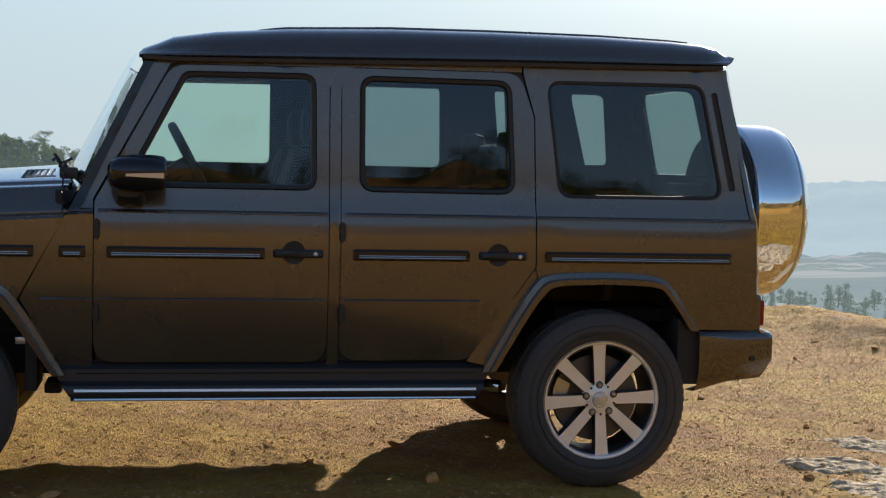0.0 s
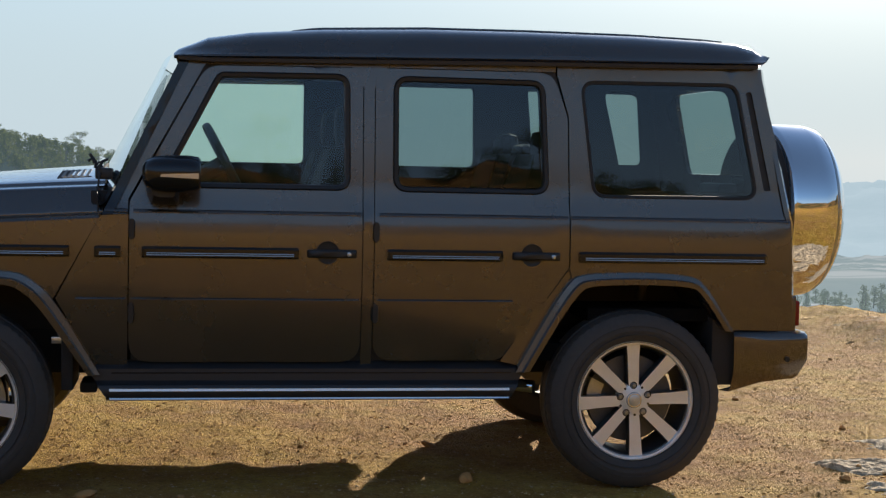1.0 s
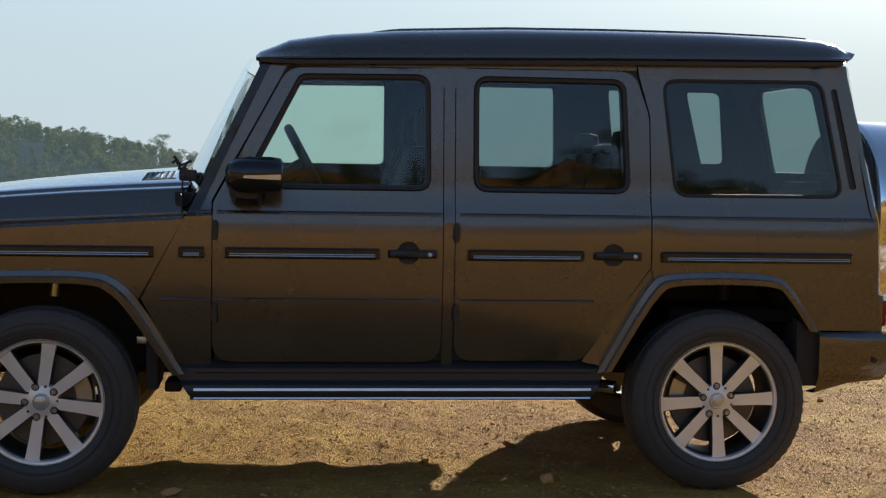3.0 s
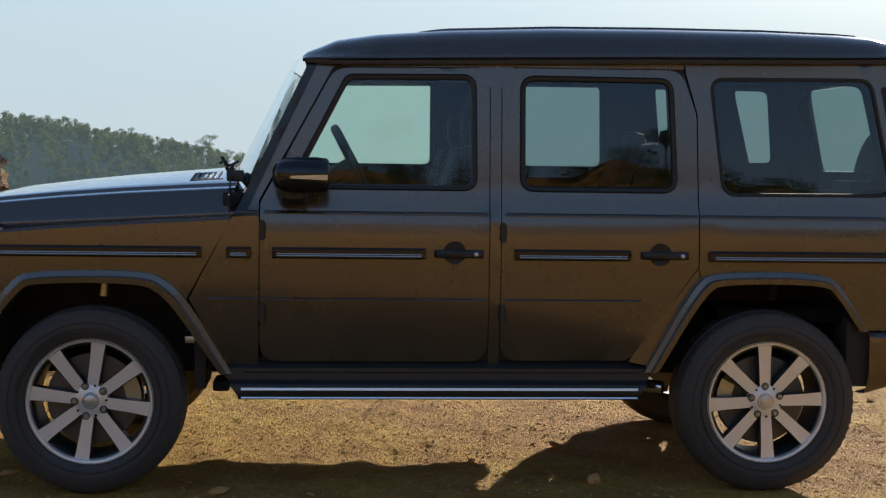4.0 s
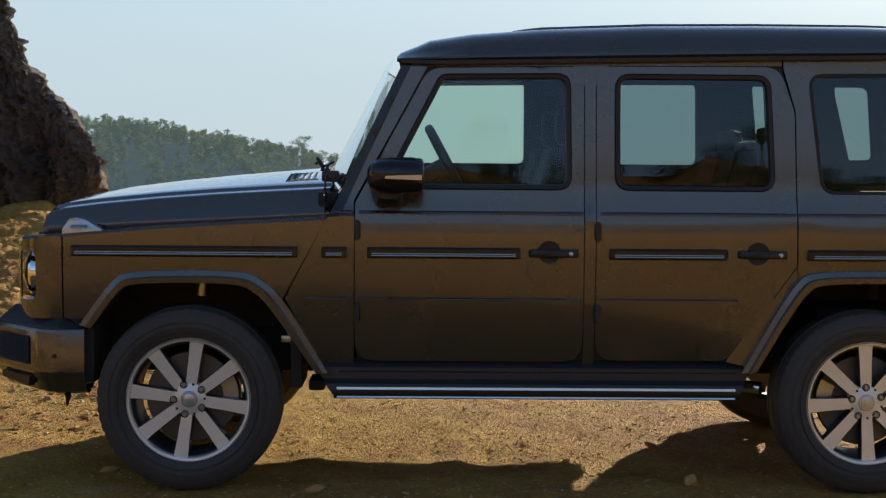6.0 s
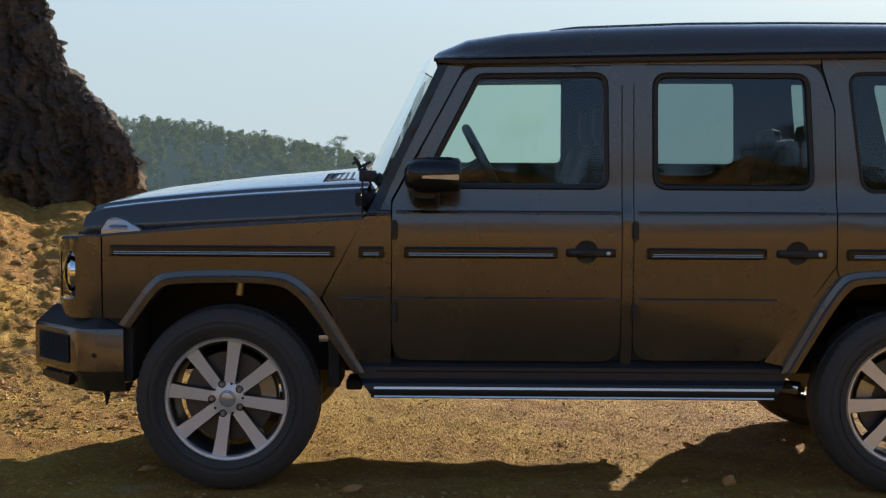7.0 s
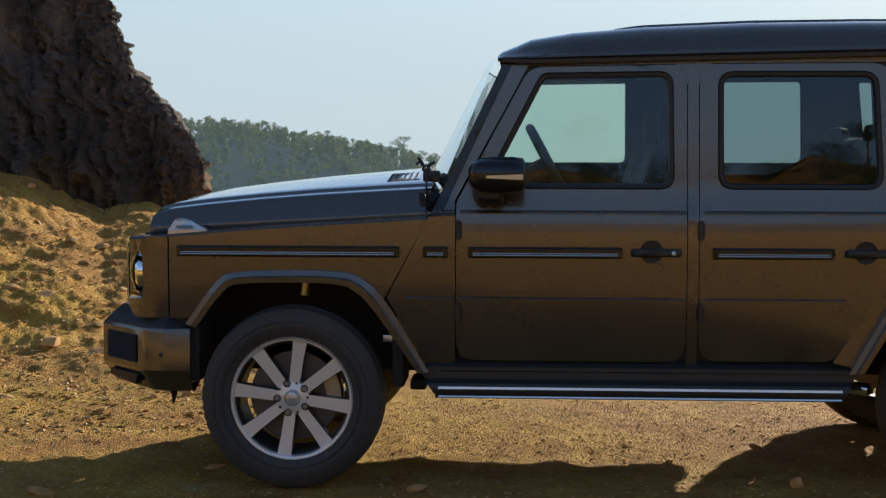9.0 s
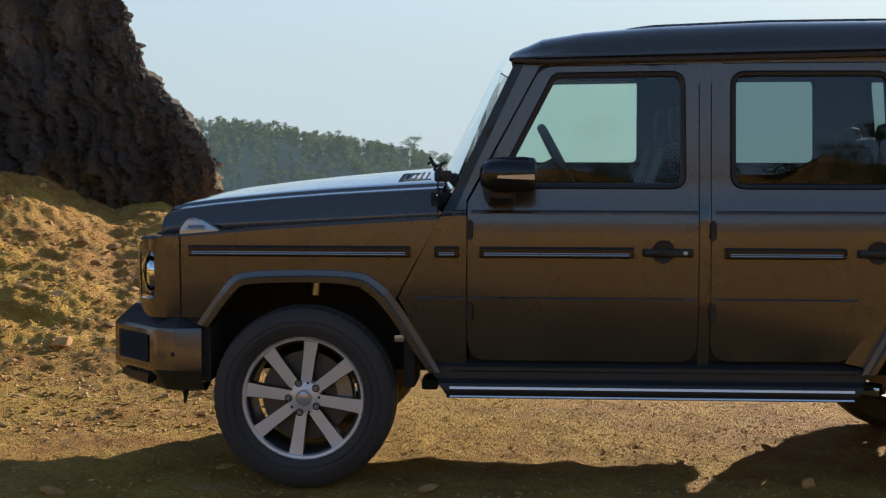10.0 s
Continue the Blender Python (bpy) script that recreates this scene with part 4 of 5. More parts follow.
    panel("windscreen_seal", strip, [], GLOSS_BLACK, car, lambda u, v, d=0.0: place(u, v, d - 0.004), thick=0.05, label="black strip along the windscreen")
    # lower side: sill panel, running board with two bright strips
    sill = [[(x, ny(y), z) for y, z in ((0.10, 0.528), (0.080, 0.512), (0.050, 0.500), (0.046, 0.452), (0.030, 0.440), (0.012, 0.436), (0.004, 0.424), (0.006, 0.392), (0.016, 0.376), (0.05, 0.366), (0.25, 0.372), (0.25, 0.52))] for x in (-2.330, -2.28, -0.560, -0.515)]
    sill[0] = [(p[0] - 0.03 + 0.09 * max(0, (0.5 - p[2]) / 0.13), p[1], p[2]) for p in sill[0]]
    sill[-1] = [(p[0] + 0.02 - 0.08 * max(0, (0.5 - p[2]) / 0.13), p[1], p[2]) for p in sill[-1]]
    sb = loft("running_board", sill, BLACK, car, cap=True, label="black running board with bright strips")
    for z0, z1, y in ((0.412, 0.424, 0.0005), (0.376, 0.384, 0.010)):
        loft("bright_strip", [[(x, ny(y + d), z) for d, z in ((0.004, z0), (-0.004, z0 + 0.001), (-0.0018, z1 - 0.001), (0.006, z1))] for x in (-2.266, -0.575)], BRIGHT, sb, cap=True, label="polished metal edge strip")
    loft("sill_groove", [[(x, ny(0.049 + d), z) for d, z in ((0.004, 0.478), (-0.003, 0.481), (-0.003, 0.484), (0.004, 0.487))] for x in (-2.26, -0.56)], GLOSS_BLACK, sb, cap=True)
    flare("wheel_arch", ARCH_R_OUT, ARCH_R_IN, car, place)
    flare("wheel_arch", ARCH_F_OUT, ARCH_F_IN, car, place)
    # cabin lining with the window openings
    lf, lr, lq = (grow(wf, -0.020), grow(wr, -0.02), grow(wq, -0.035))
    if near:
        lq = rounded([(-0.050, 1.285), (-0.145, 1.735), (0.430, 1.740), (0.525, 1.285)], 0.05)
    else:
        lq = rounded([(-0.100, 1.398), (-0.150, 1.800), (0.468, 1.806), (0.514, 1.402)], 0.03)
    lining = [(-2.20, 0.60), (-2.20, 1.22), (-1.90, 1.80), (0.54, 1.83), (0.66, 1.20), (0.66, 0.95), (-0.35, 0.95), (-0.60, 0.60)]
    panel("cabin_lining", lining, [lf, lr, lq], INNER, car, lambda u, v, d=0.0: place(u, v, d + 0.05), thick=0.003, grid=0.12)
    # mirror
    if near:
        loops = []
        for x, s in ((-2.137, 0.40), (-2.125, 0.70), (-2.09, 0.92), (-2.04, 1.0), (-1.95, 1.0), (-1.915, 0.94), (-1.905, 0.80)):
            zc, yc = 1.318, -0.075
            loops.append([(x, yc + 0.105 * s * math.copysign(abs(math.cos(k * math.pi / 12)) ** 0.75, math.cos(k * math.pi / 12)), zc + 0.076 * s * math.copysign(abs(math.sin(k * math.pi / 12)) ** 0.75, math.sin(k * math.pi / 12))) for k in range(24)])
        mir = loft("mirror", loops, GLOSS_BLACK, car, cap=True, label="black door mirror with bright signal strip", sharp=50)
        foot = [[(xc + dx * k, yy, zc_ + dz * k2) for dx, dz in ((-0.062, 0.05), (-0.060, -0.01), (-0.045, -0.042), (-0.02, -0.05), (0.05, -0.05), (0.06, -0.04), (0.06, 0.05))] for xc, yy, zc_, k, k2 in ((-2.055, -0.085, 1.262, 0.8, 0.8), (-2.055, -0.02, 1.244, 1.0, 0.95), (-2.058, 0.055, 1.238, 1.1, 1.05), (-2.058, 0.085, 1.238, 1.12, 1.1))]
        loft("mirror_foot", foot, BLACK, mir, cap=True, sharp=40)
        loft("signal_strip", [[(-2.11 + k * .033, -0.184 + 0.030 * max(0, 1 - k / 2) , 1.312 + dz * (0.2 + 0.07 * k)) for dz in (-0.018, 0.018)] for k in range(7)], LAMP_WHITE, mir, closed=False, label="bright repeater strip")
    else:
        loops = [[(x, WIDE + 0.075 + 0.10 * s * math.cos(k * math.pi / 8), 1.318 + 0.075 * s * math.sin(k * math.pi / 8)) for k in range(16)] for x, s in ((-2.13, 0.7), (-2.05, 1), (-1.92, 1))]
        mir = loft("mirror", loops, GLOSS_BLACK, car, cap=True, label="black door mirror")
        box("mirror_foot", (-2.115, 1.785, 1.185), (-1.99, 1.92, 1.275), BLACK, mir, 0.02)


build_side(near_side)
build_side(far_side)


def across(profile):
    """Mirrors a half section (y, z) to the full width."""
    return profile + [(WIDE - y, z) for y, z in reversed(profile)]


# bonnet
def build_bonnet():
    loops = []
    for x, lo, cr, top in ((-3.535, 1.058, 1.085, 1.092), (-3.530, 1.070, 1.110, 1.125), (-3.505, 1.078, 1.132, 1.152), (-3.44, 1.082, 1.145, 1.178), (-3.30, 1.092, 1.163, 1.205), (-3.05, 1.106, 1.188, 1.236),
                           (-2.80, 1.120, 1.208, 1.262), (-2.543, 1.134, 1.224, 1.284), (-2.40, 1.142, 1.232, 1.296), (-2.308, 1.147, 1.237, 1.303)):
        cr, top = cr + 0.020, top + 0.030
        full = cr + (top - cr) * 1.18
        half = [(0.165, lo - 0.03), (0.150, lo), (0.152, lo + 0.012), (0.157, lo + 0.018), (0.172, cr - 0.012), (0.182, cr - 0.002), (0.198, cr + 0.003), (0.275, cr + 0.008), (0.283, cr + 0.010), (0.292, cr + 0.020), (0.302, cr + 0.0235)]
        half += [(0.302 + 0.628 * f, cr + 0.0235 + (full - cr - 0.0235) * (1 - (1 - f) ** 1.5)) for f in (0.12, 0.3, 0.5, 0.75, 1.0)]
        loops.append([(x, y, z) for y, z in across(half)])
    b = loft("bonnet", loops, PAINT, car, closed=False, label="brown bonnet with raised centre", sharp=40)
    for y in (0.40, 1.18):
        ys = (y, y + 0.27) if y < 0.9 else (y + 0.27, y)
        zs = (1.289, 1.320)
        v = loft("bonnet_vent", [[(x, ys[0], zs[0] - 0.01 + dz), (x, ys[0], zs[0] + dz), (x, ys[1], zs[1] + dz), (x, ys[1], zs[1] - 0.01 + dz)] for x, dz in ((-2.520, -0.005), (-2.375, 0.003))], UNDER, b, cap=True, label="black slotted bonnet vent", smooth=False)
        for k in range(5):
            x = -2.505 + k * 0.026
            dz = -0.003 + (x + 2.52) * 0.055
            loft("slot", [[(x + w, ys[0], zs[0] + dz - 0.004), (x + w, ys[0] + (ys[1] - ys[0]) * 0.05, zs[0] + dz + 0.001), (x + w, ys[0] + (ys[1] - ys[0]) * 0.95, zs[1] + dz), (x + w, ys[1], zs[1] + dz - 0.006)] for w in (0, 0.012)], SEAL, v, cap=True, smooth=False)


build_bonnet()


def build_roof():
    loops = []
    for x, g, t in ((-2.022, 1.808, 1.832), (-2.005, 1.808, 1.852), (-1.94, 1.805, 1.880), (-1.88, 1.803, 1.908), (-1.70, 1.806, 1.938), (-1.395, 1.812, 1.963), (-0.934, 1.822, 1.982), (-0.486, 1.832, 1.987), (0.0, 1.840, 1.986),
                    (0.333, 1.846, 1.977), (0.48, 1.850, 1.968), (0.545, 1.852, 1.954), (0.572, 1.856, 1.936), (0.585, 1.866, 1.920), (0.598, 1.890, 1.914)):
        h = t - g
        half = [(0.20, g - 0.004), (0.135, g - 0.002), (0.112, g + 0.004), (0.104, g + 0.10 * h), (0.108, g + 0.18 * h), (0.125, g + 0.22 * h), (0.150, g + 0.50 * h), (0.185, g + 0.76 * h), (0.25, g + 0.93 * h), (0.36, g + h), (0.62, g + h + 0.006), (0.93, g + h + 0.008)]
        loops.append([(x, y, z) for y, z in across(half)])
    r = loft("roof", loops, PAINT, car, closed=False, label="brown roof with drip rail", sharp=34)
    sections = [(lp[0][0], lp[0][2] + 0.004) for lp in loops[1:-3]]
    # the drip rail's black draws the shadow line beneath the roof edge
    for k in (1, -1):
        loft("drip_rail_shade", [[(x, 0.93 - k * (0.93 - y), g + dz) for y, dz in ((0.140, -0.013), (0.099, -0.013), (0.098, 0.003), (0.112, 0.005))] for x, g in sections], BLACK, r, cap=True, label="drip rail coloured black as the shadow line under the roof edge")
    for y in (0.30, WIDE - 0.30):
        loft("roof_groove", [[(x, y + dy, z + dz) for dy, dz in ((-0.012, -0.006), (-0.01, 0.003), (0.01, 0.003), (0.012, -0.006))] for x, z in ((-1.52, 1.946), (-1.45, 1.957), (-1.395, 1.963), (-0.934, 1.982), (-0.486, 1.987), (0.0, 1.986), (0.333, 1.977), (0.44, 1.970))], PAINT, r, cap=True, label="thin raised roof channel trim")
    lining = [[(x, y, z) for y in (0.13, 0.4, 0.93, 1.46, 1.73)] for x, z in ((-1.93, 1.815), (-1.2, 1.835), (0.0, 1.845), (0.54, 1.845))]
    loft("headliner", lining, INNER, car, closed=False)


build_roof()


def build_ends():
    # windscreen: slightly bowed pane with a dark surround
    loops = []
    for k in range(7):
        s = k / 6
        y0 = 0.092 + 0.050 * s
        row = []
        for i in range(15):
            f = i / 14 * 2 - 1
            row.append((-2.262 + 0.232 * s - (0.115 - 0.06 * s) * (1 - f * f), 0.93 + f * (0.93 - y0), 1.255 + 0.562 * s))
        loops.append(row)
    w = loft("windscreen", loops, WINDSCREEN, car, closed=False, label="bowed windscreen")
    w.visible_shadow = False
    frame_ = [loops[0], [(x - 0.03, y, z - 0.06) for x, y, z in loops[0]], [(x - 0.05, y, z - 0.075) for x, y, z in loops[0]], [(-2.33, y, 1.235) for x, y, z in loops[0]]]
    loft("windscreen_cowl", frame_, BLACK, car, closed=False)
    for y in (0.42, 1.05):
        tube("wiper", [(-2.345, y, 1.275), (-2.34, y + 0.05, 1.315), (-2.33, y + 0.30, 1.345), (-2.30, y + 0.55, 1.352)], 0.007, UNDER, car, 6, "black wiper arm")
    # a bundle of small brackets at the foot of the windscreen
    rnd = random.Random(9)
    br = box("washer_bracket", (-2.345, 0.185, 1.285), (-2.270, 0.255, 1.335), BLACK, car, 0.012, "black bracket with hoses beside the windscreen")
    for k in range(9):
        p = Vector((rnd.uniform(-2.35, -2.27), rnd.uniform(0.18, 0.26), rnd.uniform(1.29, 1.36)))
        q = p + Vector((rnd.uniform(-.035, .045), rnd.uniform(-.02, .02), rnd.uniform(.0, .06)))
        tube("hose", [p, (p + q) / 2 + Vector((rnd.uniform(-.015, .015), 0, rnd.uniform(-.01, .02))), q], 0.007, BLACK, br, 6)
    tube("antenna_cable", [(-2.325, 0.16, 1.31), (-2.330, 0.152, 1.22), (-2.328, 0.15, 1.15)], 0.004, BLACK, br, 6)
    # grille wall between the lamps
    box("grille", (-3.60, 0.30, 0.70), (-3.50, 1.56, 1.06), BLACK, car, 0.02, "black front grille")
    box("nose_core", (-3.52, 0.16, 0.66), (-3.30, 1.70, 1.07), UNDER, car, 0.02)
    # front bumper: swept round both corners
    plan = [(-3.335, 0.030), (-3.45, 0.012), (-3.515, 0.030), (-3.550, 0.055), (-3.800, 0.34), (-3.825, 0.60), (-3.83, 0.93)]
    plan = plan + [(x, WIDE - y) for x, y in reversed(plan[:-1])]

    def inset(p, d):
        x, y = p
        s = 1 if y < 0.93 else -1
        k = min(1, max(0, (-x - 3.40) / 0.2))
        return (x + d * k, y + s * d * (1 - 0.6 * k))
    loops = []
    cover = [[(*inset(p, d), z - (0.03 if -3.45 < p[0] else 0.0)) for p in plan] for z, d in ((0.690, 0.15), (0.726, 0.10), (0.730, 0.088), (0.722, 0.075), (0.664, 0.014), (0.658, 0.012))]
    for z, d in ((0.660, 0.030), (0.656, 0.006), (0.642, 0.0), (0.475, 0.0), (0.455, 0.010), (0.385, 0.055), (0.372, 0.10), (0.40, 0.2)):
        loops.append([(*inset(p, d), z - (0.03 if -3.45 < p[0] and z > .66 else 0.0)) for p in plan])
    fb = loft("front_bumper", loops, PAINT, car, closed=False, label="brown front bumper with mesh inserts", sharp=22)
    loft("bumper_top", cover, BLACK, fb, closed=False, label="black top cover of the bumper", sharp=22)
    # mesh inserts in both corners
    for s in (1, -1):
        p0, p1 = Vector((-3.580, 0.089)), Vector((-3.772, 0.308))
        d = (p1 - p0).normalized()
        nrm = Vector((-d.y, d.x)) * (1 if -d.y < 0 else -1)

        def G(f, z, o, p0=p0, p1=p1, nrm=nrm, s=s):
            q = p0.lerp(p1, f) + nrm * o
            return (q.x, q.y if s == 1 else WIDE - q.y, z)
        edge = rounded([(0.0, 0.500), (0.0, 0.622), (0.95, 0.622), (0.95, 0.500)], 0.02, 3)
        back = loft("grille_insert", [[G(f, z, 0.004) for f, z in edge], [G(f, z, 0.008) for f, z in edge], [G(0.475 + (f - 0.475) * .9, 0.561 + (z - 0.561) * .88, 0.004) for f, z in edge]], BLACK, fb, label="black mesh insert")
        bm = bmesh.new()
        bm.faces.new([bm.verts.new(G(f, z, 0.003)) for f, z in edge])
        part("mesh_backing", bm, SEAL, back)
        for k in range(-4, 12):
            for sl in (1, -1):
                a, b = (k / 11, 0.504), (k / 11 + sl * 0.42, 0.618)
                if sl == -1:
                    a, b = (k / 11 + 0.42, 0.504), (k / 11, 0.618)
                lo, hi = 0.02, 0.93
                def cut(p, q):
                    f0, f1 = p[0], q[0]
                    t0, t1 = 0.0, 1.0
                    dlt = f1 - f0
                    ts = sorted(((lo - f0) / dlt, (hi - f0) / dlt))
                    t0, t1 = max(0, ts[0]), min(1, ts[1])
                    return None if t1 - t0 < 0.05 else ((f0 + dlt * t0, p[1] + (q[1] - p[1]) * t0), (f0 + dlt * t1, p[1] + (q[1] - p[1]) * t1))
                c = cut(a, b)
                if c:
                    tube("mesh_bar", [G(*c[0], 0.006), G(*c[1], 0.006)], 0.0026, ALLOY_DARK, back, 4)
        lip = rounded([(0.05, 0.405), (0.0, 0.448), (0.9, 0.448), (0.9, 0.42)], 0.006, 2)
        loft("air_slot", [[G(f, z, -0.03) for f, z in lip], [G(f, z, 0.001) for f, z in lip]], SEAL, fb, cap=True)
        sy = 0.012 if s == 1 else WIDE - 0.012
        lathe("parking_sensor", [(0.001, -0.003), (0.010, -0.003), (0.011, 0.004)], BLACK, fb, 16, "", "y", (-3.455, sy, 0.545))
    tube("skid_hook", [(-3.44, 0.12, 0.39), (-3.425, 0.12, 0.36), (-3.43, 0.12, 0.315)], [0.02, 0.014, 0.003], BLACK, fb, 6)
    # rear wall with its window
    def rear(u, v, d=0.0):
        x = np.interp(v, [0.66, 0.8, 1.158, 1.5, 1.90], [0.722, 0.720, 0.704, 0.642, 0.556])
        edge_ = min(u - side_y(v), WIDE - side_y(v) - u)
        return (float(x) - d + 0.035 * min(1, edge_ / 0.06) ** 0.5 if edge_ > 0 else float(x) - d, u, v)
    outline = [(side_y(z) + 0.001, z) for z in (0.668, 0.8, 1.0, 1.158, 1.5, 1.84)] + [(WIDE - side_y(z) - 0.001, z) for z in (1.84, 1.5, 1.158, 1.0, 0.8, 0.668)]
    hole = rounded([(0.46, 1.36), (0.46, 1.78), (1.40, 1.78), (1.40, 1.36)], 0.06)
    tg = panel("tailgate", outline, [hole], PAINT, car, rear, grid=0.05, label="brown tailgate carrying the spare wheel")
    pane("window_pane", grow(hole, -0.004), rear, GLASS_REAR, tg, 0.01, "dark rear window")
    for y in (0.165, WIDE - 0.165):
        box("tail_lamp", (0.742, y - 0.098, 0.690), (0.772, y + 0.098, 0.805), RED, car, 0.01, "red rear lamp")
        box("corner_trim", (0.690, y - 0.105, 0.660), (0.752, y + 0.105, 0.83), PAINT, car, 0.012)
    plan = [(0.452, 0.030), (0.60, 0.020), (0.76, 0.022), (0.805, 0.045), (0.832, 0.11), (0.838, 0.40), (0.838, 0.93)]
    plan = plan + [(x, WIDE - y) for x, y in reversed(plan[:-1])]

    def rin(p, d):
        x, y = p
        s = 1 if y < 0.93 else -1
        k = min(1, max(0, (x - 0.70) / 0.12))
        return (x - d * k, y + s * d * (1 - 0.6 * k))
    loops = []
    for z, d in ((0.664, 0.13), (0.668, 0.045), (0.660, 0.015), (0.645, 0.002), (0.625, 0.0), (0.54, 0.0), (0.47, 0.038), (0.452, 0.055), (0.44, 0.18)):
        loops.append([(*rin(p, d), z - (0.06 * max(0, (0.66 - p[0]) / 0.2) if z < 0.55 else 0.0)) for p in plan])
    rb = loft("rear_bumper", loops, PAINT, car, closed=False, label="brown rear bumper", sharp=35)
    for y in (0.02, WIDE - 0.02):
        lathe("parking_sensor", [(0.001, -0.004), (0.012, -0.004), (0.013, 0.006)], BLACK, rb, 16, "", "y", (0.70, y, 0.545))
    # spare wheel in its polished cover
    c = (0.008, 0.90, 1.188)
    sp = lathe("spare_wheel", [(0.10, 0.78), (0.30, 0.78), (0.385, 0.80), (0.398, 0.84), (0.40, 0.90), (0.388, 0.92)], RUBBER, car, 72, "spare tyre on the tailgate", "x", c)
    lathe("spare_cover", [(0.392, 0.875), (0.412, 0.875), (0.432, 0.885), (0.435, 0.91), (0.435, 1.055), (0.428, 1.105), (0.402, 1.148), (0.37, 1.175), (0.33, 1.186), (0.001, 1.190)], CHROME, sp, 160, "polished chrome spare wheel cover", "x", c, sharp=60)
    lathe("cover_rim", [(0.412, 1.117), (0.419, 1.121), (0.418, 1.127), (0.409, 1.139)], STEEL, sp, 160, "", "x", c)
    box("spare_carrier", (0.62, 0.75, 1.05), (0.82, 1.05, 1.32), BLACK, sp, 0.02)
    box("carrier_latch", (0.90, 0.48, 0.735), (0.935, 0.54, 0.775), BLACK, sp, 0.008)


build_ends()


def build_cabin():
    box("cabin_floor", (-2.25, 0.14, 0.52), (0.66, 1.72, 0.60), INNER, car, 0.01)
    box("dashboard", (-2.24, 0.15, 0.72), (-1.93, 1.71, 1.255), INNER, car, 0.05, "dark dashboard")
    box("bulkhead", (-2.36, 0.16, 0.60), (-2.22, 1.70, 1.24), UNDER, car, 0.01)
    # steering wheel, seen nearly edge on
    th = radians(28)
    c = Vector((-1.795, 0.56, 1.365))
    loops = []
    for k in range(36):
        a = 2 * math.pi * k / 36
        u = Vector((-math.sin(th), 0, math.cos(th)))
        d = Vector((0, 1, 0)) * math.cos(a) + u * math.sin(a)
        n = Vector((math.cos(th), 0, math.sin(th)))
        loops.append([tuple(c + d * (0.185 + 0.017 * math.cos(b * math.pi / 4)) + n * 0.020 * math.sin(b * math.pi / 4)) for b in range(8)])
    loops.append(loops[0])
    sw = loft("steering_wheel", loops, BLACK, car, label="black steering wheel")
    for s in (-1, 1):
        tube("wheel_spoke", [c, c + Vector((0, s * 0.18, 0))], 0.018, BLACK, sw, 6)
    tube("column", [c, c + Vector((-0.30, 0, -0.17))], 0.04, BLACK, sw, 8)

    def seat(x, y, w, head_z):
        s = box("seat", (x - 0.50, y - w / 2, 0.72), (x + 0.02, y + w / 2, 0.90), INNER, car, 0.06, "dark upholstered seat")
        loops = [[(x - 0.04 + 0.18 * f + dx, y + sy * w / 2 * k, 0.84 + 0.60 * f) for dx, sy in ((-0.06, -1), (0.08, -1), (0.08, 1), (-0.06, 1))] for f, k in ((0, 1), (0.5, 1), (0.9, 0.86), (1, 0.7))]
        loft("backrest", loops, INNER, s, cap=True, sharp=60)
        box("headrest", (x + 0.12, y - 0.13, head_z), (x + 0.22, y + 0.13, head_z + 0.19), INNER, s, 0.05)
        for dy in (-0.06, 0.06):
            tube("headrest_post", [(x + 0.16, y + dy, head_z - 0.1), (x + 0.17, y + dy, head_z + 0.03)], 0.007, INNER, s, 6)
    seat(-1.42, 0.55, 0.52, 1.45)
    seat(-1.42, 1.31, 0.52, 1.45)
    seat(-0.50, 0.50, 0.50, 1.36)
    seat(-0.50, 1.36, 0.50, 1.36)
    seat(-0.50, 0.93, 0.34, 1.30)
    box("load_shelf", (-0.2, 0.13, 0.70), (0.66, 1.73, 0.76), INNER, car, 0.01)


build_cabin()


